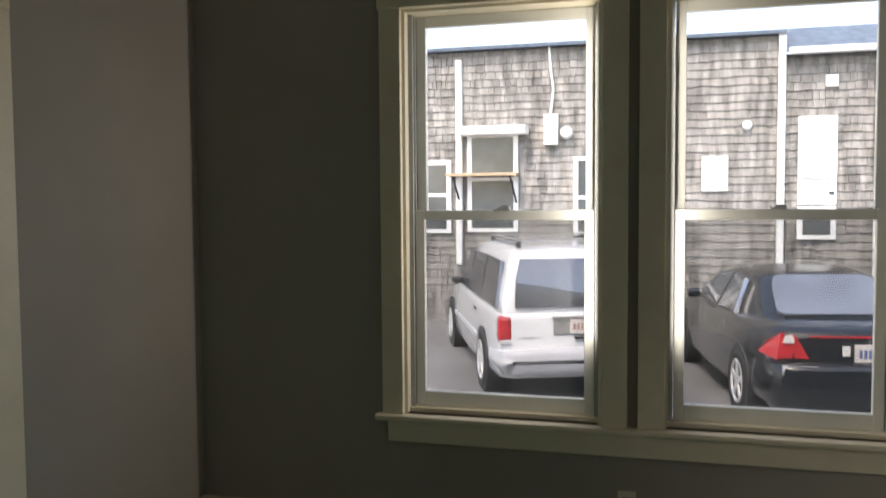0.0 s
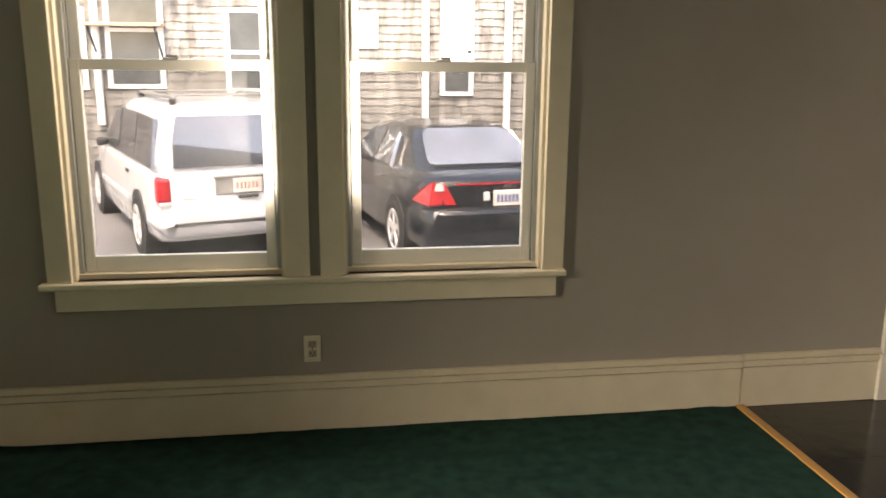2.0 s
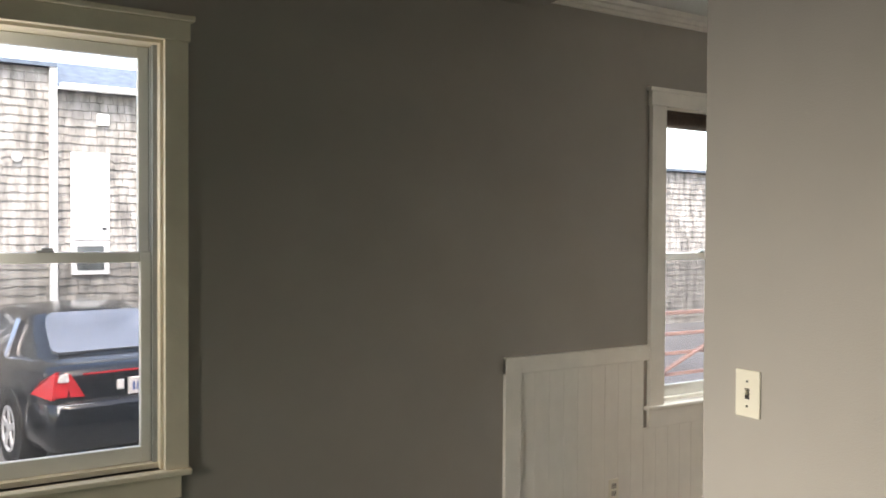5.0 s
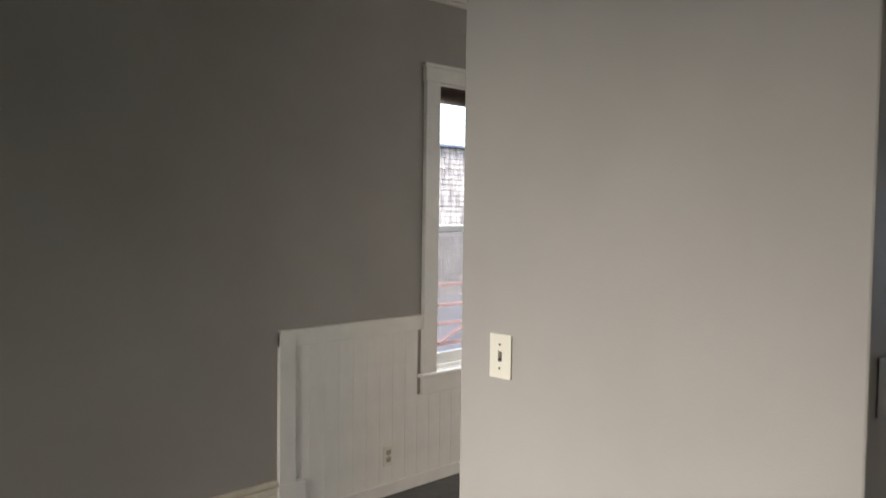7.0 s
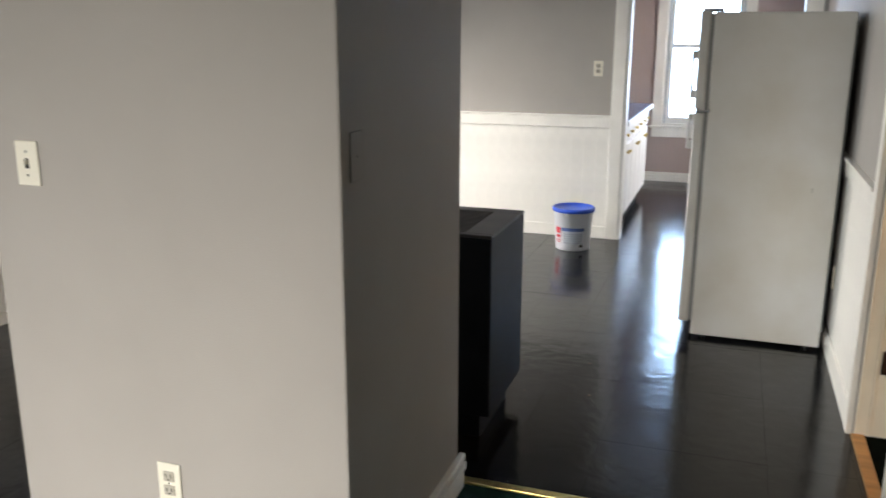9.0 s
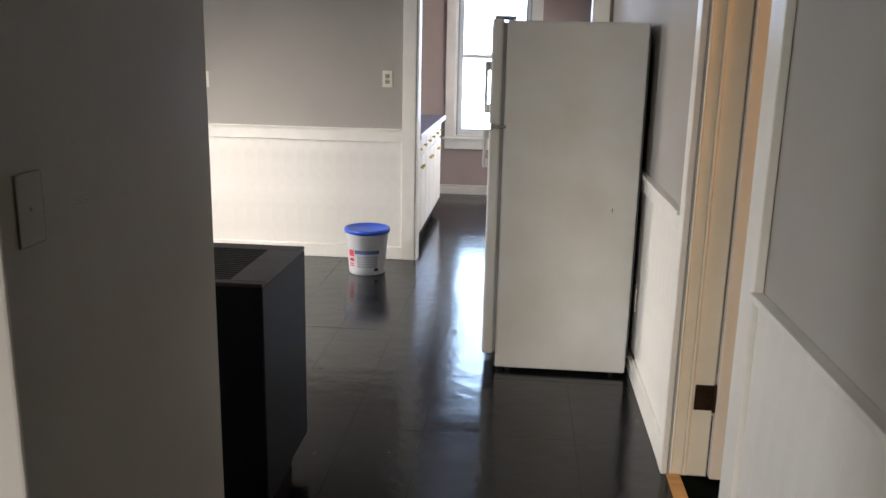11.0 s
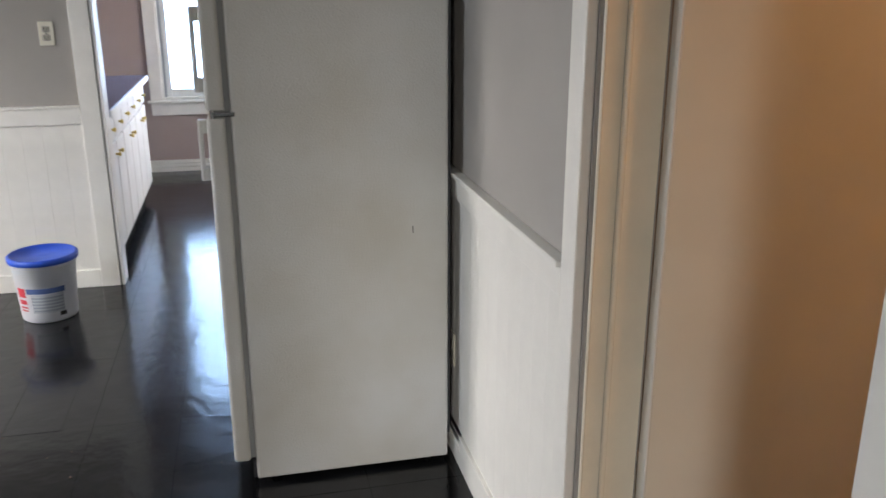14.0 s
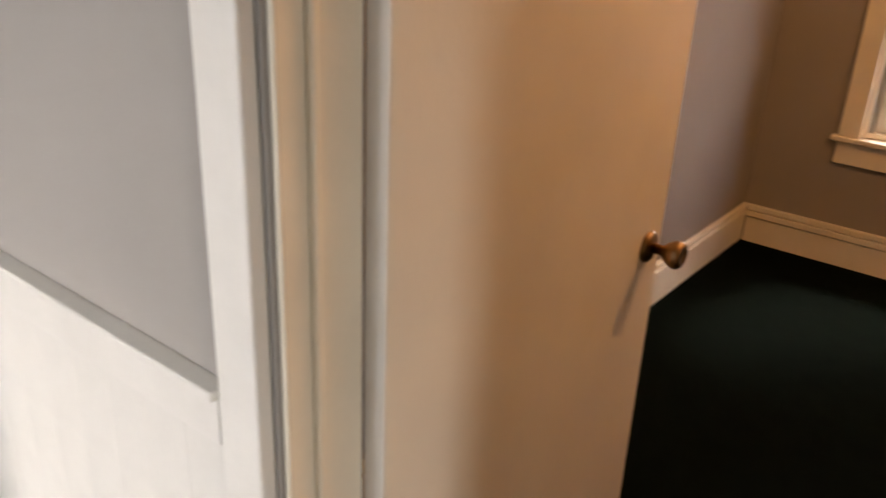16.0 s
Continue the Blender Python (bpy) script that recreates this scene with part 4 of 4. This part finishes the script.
def body_ring(y, half, z0, z1, tuck):
    """A rounded cross-section of a car's lower body; tuck: how far the shoulder leans in."""
    right = [(half * 0.80, z0), (half * 0.93, z0 + 0.02), (half * 0.985, z0 + 0.10), (half, z0 + (z1 - z0) * 0.45), (half * 0.995, z0 + (z1 - z0) * 0.62), (half - tuck * 0.35, z1 - 0.09),
             (half - tuck * 0.7, z1 - 0.03), (half - tuck * 1.3, z1 - 0.005), (half * 0.5, z1 + 0.012)]
    return [(x, y, z) for x, z in right] + [(-x, y, z) for x, z in reversed(right)]


def cabin_ring(y, low, top, z0, z1):
    """A rounded cross-section of a car's cabin."""
    right = [(low, z0), (low + (top - low) * 0.25, z0 + (z1 - z0) * 0.3), (low + (top - low) * 0.6, z0 + (z1 - z0) * 0.65), (low + (top - low) * 0.92, z0 + (z1 - z0) * 0.9), (top * 0.93, z0 + (z1 - z0) * 0.975), (top * 0.75, z1 - 0.005), (top * 0.4, z1 + 0.01)]
    return [(x, y, z) for x, z in right] + [(-x, y, z) for x, z in reversed(right)]


def panel(t, name, pts, mat, depth=0.012, parent=None, label=""):
    """A panel through its corners, pushed out along its normal (away from the car's middle)."""
    bm = bmesh.new()
    p = [Vector(v) for v in pts]
    nrm = (p[1] - p[0]).cross(p[2] - p[1]).normalized()
    mid = sum(p, Vector()) / len(p)
    if nrm.dot(mid - Vector((0, 2.4, 0.8))) < 0:
        p.reverse()
        nrm = -nrm
    a = [bm.verts.new(v - nrm * 0.02) for v in p]
    b = [bm.verts.new(v + nrm * depth) for v in p]
    k = len(p)
    bm.faces.new(list(reversed(a)))
    bm.faces.new(b)
    for i in range(k):
        bm.faces.new((a[i], a[(i + 1) % k], b[(i + 1) % k], b[i]))
    return part(name, bm, mat, parent or t, label)


def span(s, a, b):
    return (min(s * a, s * b), max(s * a, s * b))


def wheel(t, x, y, r, s, spokes=5):
    """A wheel whose outer face stands at x on side s."""
    way = "x" if s < 0 else "-x"
    bm = bmesh.new()
    lathe(bm, [(r * 0.60, 0.06), (r * 0.66, 0.0), (r * 0.88, 0.0), (r * 0.97, 0.015), (r, 0.04), (r, 0.18), (r * 0.9, 0.2)], (x, y, r), way, 40)
    ty = part("wheel", bm, M_TYRE, t, "", True)
    bm = bmesh.new()
    lathe(bm, [(r * 0.55, 0.055), (r * 0.58, 0.012), (r * 0.64, -0.008), (r * 0.68, -0.004), (r * 0.68, 0.05)], (x, y, r), way, 36)
    part("rim", bm, M_RIM, ty)
    # Black disc added behind the spokes, so that their gaps look shaded.
    bm = bmesh.new()
    lathe(bm, [(r * 0.54, 0.056), (r * 0.54, 0.040), (r * 0.1, 0.040)], (x, y, r), way, 28)
    part("spoke_gap_disc", bm, M_TRIMBLACK, ty)
    bm = bmesh.new()
    lathe(bm, [(r * 0.2, 0.05), (r * 0.2, 0.004), (r * 0.12, -0.004)], (x, y, r), way, 20)
    part("hub_cap", bm, M_RIM, ty)
    for k in range(spokes):
        bm = bmesh.new()
        box(bm, -0.004, 0.03, -0.032, 0.032, r * 0.12, r * 0.63, 0.008)
        bmesh.ops.transform(bm, matrix=Matrix.Translation((x, y, r)) @ Matrix.Scale(-s, 4, (1, 0, 0)) @ Matrix.Rotation(2 * math.pi * k / spokes, 4, "X"), verts=bm.verts)
        part("spoke", bm, M_RIM, ty)


def arch(t, x, y, r, s):
    # Black disc proud of the body, in place of a hollow, shaded well.
    bm = bmesh.new()
    x0, x1 = span(s, x, abs(x) * s * s - 0.25) if s > 0 else (-abs(x), -abs(x) + 0.25)
    cyl(bm, (min(x0, x1), y, r), "x", r * 1.16, abs(x1 - x0), seg=40)
    part("dark_well_disc", bm, M_TRIMBLACK, t)


def minivan():
    """Built with its rear bumper at y = 0 and its nose towards +y."""
    t = thing("minivan", (0, 0, 0), "white minivan with roof rack parked in the driveway", "car")
    bm = bmesh.new()
    smooth_loft(bm, [(0.05, 0.86, 0.34, 0.92, 0.03), (0.12, 0.91, 0.28, 0.95, 0.035), (0.6, 0.94, 0.22, 0.97, 0.04), (2.2, 0.95, 0.18, 0.97, 0.04), (3.4, 0.945, 0.20, 0.97, 0.05), (4.2, 0.90, 0.22, 0.90, 0.09), (4.72, 0.78, 0.26, 0.72, 0.12)], body_ring, 36)
    part("body", bm, M_VAN, t, "", True)
    bm = bmesh.new()
    smooth_loft(bm, [(0.085, 0.86, 0.82, 0.90, 0.98), (0.14, 0.875, 0.79, 0.90, 1.22), (0.24, 0.89, 0.75, 0.91, 1.50), (0.42, 0.90, 0.73, 0.92, 1.59), (1.2, 0.90, 0.73, 0.92, 1.62), (2.2, 0.90, 0.72, 0.92, 1.61), (2.8, 0.895, 0.70, 0.92, 1.50), (3.8, 0.86, 0.68, 0.90, 0.99)], cabin_ring, 36)
    part("cabin", bm, M_VAN, t, "", True)
    panel(t, "rear_window", [(-0.74, 0.085, 1.01), (0.74, 0.085, 1.01), (0.72, 0.15, 1.28), (0.66, 0.235, 1.49), (-0.66, 0.235, 1.49), (-0.72, 0.15, 1.28)], M_CARGLASS, 0.03)
    for s in (-1, 1):
        for pts in (((0.893, 0.30, 0.99), (0.893, 1.25, 0.985), (0.80, 1.25, 1.475), (0.805, 0.46, 1.46)),
                    ((0.893, 1.31, 0.985), (0.893, 2.22, 0.985), (0.80, 2.20, 1.475), (0.80, 1.31, 1.475)),
                    ((0.893, 2.28, 0.985), (0.885, 3.30, 0.985), (0.80, 2.72, 1.43), (0.80, 2.26, 1.475))):
            panel(t, "side_window", [(s * a, y, z) for a, y, z in pts], M_CARGLASS, 0.022)
        bm = bmesh.new()
        box(bm, *span(s, 0.775, 0.925), 0.03, 0.19, 0.66, 0.935, 0.045)
        part("tail_light", bm, M_TAIL, t)
        boxpart("reverse_light", (*span(s, 0.785, 0.912), 0.026, 0.15, 0.645, 0.695), M_CLEAR, t, 0.015)
        boxpart("roof_rail", (*span(s, 0.58, 0.62), 0.50, 2.2, 1.645, 1.68), M_GASKET, t, 0.012)
        for y in (0.52, 2.14):
            boxpart("rail_foot", (*span(s, 0.575, 0.625), y, y + 0.08, 1.585, 1.65), M_TRIMBLACK, t, 0.01)
        boxpart("mirror", (*span(s, 0.90, 1.04), 3.05, 3.14, 0.97, 1.07), M_TRIMBLACK, t, 0.035)
        boxpart("door_handle", (*span(s, 0.945, 0.965), 1.42, 1.56, 0.83, 0.865), M_TRIMBLACK, t, 0.008)
        boxpart("side_moulding", (*span(s, 0.945, 0.962), 1.45, 3.4, 0.52, 0.58), M_BUMPER, t, 0.008)
        for y in (0.98, 3.85):
            wheel(t, s * 0.968, y, 0.325, s)
            arch(t, s * 0.957, y, 0.325, s)
    for y in (0.7, 1.9):
        boxpart("cross_bar", (-0.6, 0.6, y, y + 0.05, 1.665, 1.688), M_GASKET, t, 0.008)
    bm = bmesh.new()
    smooth_loft(bm, [(-0.10, 0.80, 0.40, 0.55, 0.06), (-0.06, 0.90, 0.34, 0.585, 0.04), (0.05, 0.945, 0.33, 0.59, 0.03), (0.50, 0.962, 0.33, 0.57, 0.02)], body_ring, 12)
    part("rear_bumper", bm, M_BUMPER, t, "grey plastic rear bumper", True)
    boxpart("plate_recess", (-0.33, 0.33, 0.035, 0.075, 0.73, 0.90), M_GASKET, t, 0.012)
    boxpart("plate_light_bar", (-0.35, 0.35, 0.015, 0.07, 0.895, 0.925), M_GASKET, t, 0.012)
    p = boxpart("licence_plate", (-0.152, 0.152, 0.020, 0.038, 0.745, 0.89), M_LICENCE, t, 0.004)
    for i in range(6):
        boxpart("character", (-0.12 + i * 0.042, -0.095 + i * 0.042, 0.016, 0.022, 0.785, 0.85), M_REDRAIL, p)
    boxpart("latch_handle", (-0.10, 0.12, 0.01, 0.06, 0.685, 0.715), M_TRIMBLACK, t, 0.012)
    boxpart("badge", (-0.70, -0.50, 0.046, 0.055, 0.70, 0.72), M_BUMPER, t)
    bm = bmesh.new()
    cyl(bm, (0.1, 0.17, 1.26), "x", 0.008, 0.42, seg=8)
    part("rear_wiper", bm, M_TRIMBLACK, t)
    return t


def sedan():
    t = thing("sedan", (0, 0, 0), "glossy black four-door sedan with red tail lights", "car")
    bm = bmesh.new()
    smooth_loft(bm, [(0.0, 0.70, 0.34, 0.90, 0.05), (0.06, 0.80, 0.28, 0.95, 0.07), (0.25, 0.88, 0.22, 0.975, 0.08), (0.9, 0.905, 0.20, 0.97, 0.07), (2.4, 0.91, 0.18, 0.93, 0.06), (3.6, 0.90, 0.20, 0.87, 0.08), (4.4, 0.84, 0.22, 0.74, 0.14), (4.80, 0.62, 0.28, 0.58, 0.14)], body_ring, 40)
    part("body", bm, M_SEDAN, t, "", True)
    bm = bmesh.new()
    smooth_loft(bm, [(0.58, 0.74, 0.66, 0.92, 0.965), (0.85, 0.80, 0.62, 0.90, 1.12), (1.25, 0.835, 0.58, 0.90, 1.30), (1.65, 0.85, 0.57, 0.89, 1.365), (2.2, 0.85, 0.57, 0.88, 1.37), (2.7, 0.845, 0.58, 0.87, 1.28), (3.55, 0.80, 0.64, 0.85, 0.91)], cabin_ring, 36)
    part("cabin", bm, M_SEDAN, t, "", True)
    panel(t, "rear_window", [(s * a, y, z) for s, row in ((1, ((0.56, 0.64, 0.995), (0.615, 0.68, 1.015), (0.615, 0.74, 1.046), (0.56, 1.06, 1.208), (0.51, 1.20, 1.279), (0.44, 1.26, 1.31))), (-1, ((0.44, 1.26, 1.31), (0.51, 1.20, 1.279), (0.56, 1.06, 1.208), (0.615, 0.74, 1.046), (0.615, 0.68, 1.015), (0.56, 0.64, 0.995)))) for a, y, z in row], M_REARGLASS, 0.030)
    for s in (-1, 1):
        for pts in (((0.85, 1.28, 0.95), (0.86, 1.92, 0.94), (0.66, 1.92, 1.29), (0.67, 1.50, 1.26)), ((0.86, 1.98, 0.94), (0.85, 3.02, 0.92), (0.68, 2.55, 1.25), (0.66, 1.98, 1.29))):
            panel(t, "side_window", [(s * a, y, z) for a, y, z in pts], M_CARGLASS, 0.03)
        panel(t, "window_trim", [(s * 0.875, 1.24, 0.945), (s * 0.875, 1.27, 0.945), (s * 0.69, 1.50, 1.275), (s * 0.69, 1.47, 1.275)], M_CHROME, 0.02)
        panel(t, "tail_light", [(s * 0.55, 0.01, 0.715), (s * 0.80, 0.05, 0.715), (s * 0.80, 0.06, 0.82), (s * 0.765, 0.05, 0.90), (s * 0.72, 0.035, 0.925), (s * 0.67, 0.025, 0.915), (s * 0.60, 0.015, 0.80)], M_TAIL, 0.03)
        panel(t, "tail_light_side", [(s * 0.80, 0.04, 0.70), (s * 0.90, 0.30, 0.735), (s * 0.85, 0.18, 0.85), (s * 0.76, 0.06, 0.935)], M_TAIL, 0.03)
        panel(t, "reverse_light", [(s * 0.68, 0.022, 0.845), (s * 0.775, 0.045, 0.845), (s * 0.755, 0.05, 0.90), (s * 0.72, 0.035, 0.922), (s * 0.685, 0.027, 0.905)], M_CLEAR, 0.045)
        boxpart("mirror", (*span(s, 0.87, 1.04), 2.75, 2.87, 0.93, 1.04), M_SEDAN, t, 0.035)
        boxpart("door_handle", (*span(s, 0.90, 0.925), 1.50, 1.66, 0.80, 0.83), M_CHROME, t, 0.008)
        for y in (0.98, 3.70):
            wheel(t, s * 0.925, y, 0.315, s)
            arch(t, s * 0.914, y, 0.315, s)
        # Lighter grey panel painted in for the sky's reflection on the bumper.
        panel(t, "bumper_sky_glint", [(s * 0.42, -0.085, 0.58), (s * 0.80, -0.045, 0.58), (s * 0.80, -0.04, 0.665), (s * 0.50, -0.08, 0.665)], M_BUMPER, 0.012)
    bm = bmesh.new()
    smooth_loft(bm, [(-0.12, 0.60, 0.34, 0.62, 0.08), (-0.08, 0.78, 0.27, 0.66, 0.06), (0.06, 0.89, 0.24, 0.68, 0.04), (0.50, 0.918, 0.22, 0.66, 0.03)], body_ring, 14)
    part("rear_bumper", bm, M_SEDAN, t, "", True)
    boxpart("trunk_line", (-0.56, 0.56, -0.012, 0.03, 0.90, 0.915), M_TAIL, t)
    p = boxpart("licence_plate", (-0.152, 0.152, -0.03, 0.03, 0.69, 0.84), M_LICENCE, t, 0.004)
    for i in range(6):
        boxpart("character", (-0.12 + i * 0.042, -0.095 + i * 0.042, -0.034, -0.028, 0.725, 0.80), M_NAVYPRINT, p)
    boxpart("number_lamp", (-0.26, -0.19, -0.02, 0.02, 0.74, 0.83), M_CLEAR, t, 0.01)
    bm = bmesh.new()
    for x in (-0.040, 0.020):
        box(bm, x, x + 0.02, -0.022, 0.02, 0.855, 0.895, 0.004)
    box(bm, -0.02, 0.02, -0.022, 0.02, 0.87, 0.88, 0.002)
    part("emblem", bm, M_CHROME, t)
    return t


van = minivan()
van.matrix_basis = pose(-0.81, 8.19, G, 0, 0, 21) @ Matrix.Diagonal((0.95, 1, 1, 1))
car = sedan()
car.matrix_basis = pose(1.68, 7.50, G, 0, 0, 10) @ Matrix.Diagonal((0.94, 1, 1, 1))


# ---- shingles of the house ----
def shingle_verts(x0, x1, z0, z1, out):
    """A wedge-shaped shingle: thick at its foot."""
    y = HY + 0.03
    f, b = y - 0.028 - out, y - 0.008
    return [(x0, f, z0), (x1, f, z0), (x1, y, z0), (x0, y, z0), (x0, b, z1), (x1, b, z1), (x1, y, z1), (x0, y, z1)]


SH_FACES = [(0, 1, 5, 4), (3, 2, 1, 0), (0, 4, 7, 3), (1, 2, 6, 5), (4, 5, 6, 7)]


def shingles():
    rng = random.Random(7)
    verts, faces, count = [], [], 0
    row = 0.130
    for lo, hi, top in ((-6.0, 1.70, 4.10), (1.70, 4.6, 3.80), (9.5, 18.5, 3.10)):
        z = G
        while z < top - 0.02:
            x = lo - rng.uniform(0, 0.1)
            while x < hi:
                w = rng.uniform(0.07, 0.19)
                zz = z + rng.uniform(-0.016, 0.008)
                v = shingle_verts(max(lo, x), min(hi, x + w - rng.uniform(0.003, 0.008)), zz, min(top, z + row + 0.03), rng.uniform(0, 0.012))
                if -1.5 < x < 1.6 and 1.35 < z < 2.95 and count < 300:
                    me = bpy.data.meshes.new("shingle")
                    me.from_pydata(v, [], SH_FACES)
                    me.materials.append(M_SHINGLE)
                    ob = new("shingle", me)
                    ob.parent = house
                    ob.matrix_parent_inverse = house.matrix_basis.inverted()
                    count += 1
                else:
                    k = len(verts)
                    verts += v
                    faces += [tuple(i + k for i in f) for f in SH_FACES]
                x += w
            z += row
    me = bpy.data.meshes.new("shingles")
    me.from_pydata(verts, [], faces)
    me.materials.append(M_SHINGLES)
    ob = new("shingles", me)
    ob.parent = house
    ob.matrix_parent_inverse = house.matrix_basis.inverted()
    ob["kind"] = "stuff"


shingles()


# ---- tiles of the black floor ----
def floor_tiles():
    rng = random.Random(3)
    regions = ((STRIP_X + 0.02, E_X, PY1, N_IN), (PX1, E_X, PY0, PY1), (STRIP2_X + 0.02, E_X, S_IN, PY0), (E_X, E_X1, KITOPEN[0], KITOPEN[1]), (E_X1, K_X, -1.90, 0.80))
    xs = [1.23 + 0.61 * i for i in range(15)]
    ys = [-2.12 + 0.305 * i for i in range(18)]
    for x0, x1, y0, y1 in regions:
        for a, b in zip(xs, xs[1:]):
            for c, d in zip(ys, ys[1:]):
                p, q, r, s = max(a, x0), min(b, x1), max(c, y0), min(d, y1)
                if q - p < 0.01 or s - r < 0.01:
                    continue
                bm = bmesh.new()
                g = 0.0005
                box(bm, p + (g if p == a else 0), q - (g if q == b else 0), r + (g if r == c else 0), s - (g if s == d else 0), -0.006, 0.0, 0.0)
                for v in bm.verts:
                    if v.co.z > -0.003:
                        v.co.z += rng.uniform(-0.0011, 0.0)
                part("floor_tile", bm, M_BLACK, black_floor)


floor_tiles()


# ---- crumbs on the black floor ----
def crumbs():
    rng = random.Random(11)
    bm = bmesh.new()
    for i in range(40):
        x, y, s = rng.uniform(3.2, 6.2), rng.uniform(-0.5, 0.45), rng.uniform(0.003, 0.006)
        box(bm, x, x + s, y, y + s * rng.uniform(0.5, 1.4), 0.0, s * 0.5)
    ob = part("crumbs", bm, M_BROWNWOOD)
    tagged(ob, "small crumbs of debris on the black floor", "debris", kind="stuff")


crumbs()


# ---- uneven pile where the carpet meets the baseboard ----
def carpet_fringe(axis, at, side, lo, hi, seed):
    rng = random.Random(seed)
    bm = bmesh.new()
    n = int((hi - lo) / 0.012)
    rows, swell, bump_h = [], 0.0, 0.0
    for i in range(n + 1):
        u = lo + (hi - lo) * i / n
        if rng.random() < 0.06:
            swell = rng.choice((0.0, 0.0, 0.002, 0.006))
        bump_h += (swell - bump_h) * 0.3
        top = 0.005 + bump_h + rng.uniform(0.0, 0.0015)
        ring = []
        for d, z in ((0.0, 0.003), (0.001, top), (0.006, top * 0.9), (0.022, 0.003)):
            v = at + side * d
            ring.append(bm.verts.new((u, v, z) if axis == "x" else (v, u, z)))
        rows.append(ring)
    for p, q in zip(rows, rows[1:]):
        for k in range(3):
            bm.faces.new((p[k], p[k + 1], q[k + 1], q[k]))
    bmesh.ops.recalc_face_normals(bm, faces=bm.faces)
    part("pile_edge", bm, M_CARPET, carpet)


carpet_fringe("x", N_IN - 0.0185, -1, W_X + 0.02, STRIP_X - 0.02, 5)
carpet_fringe("y", W_X + 0.0185, 1, 1.94, N_IN - 0.03, 6)
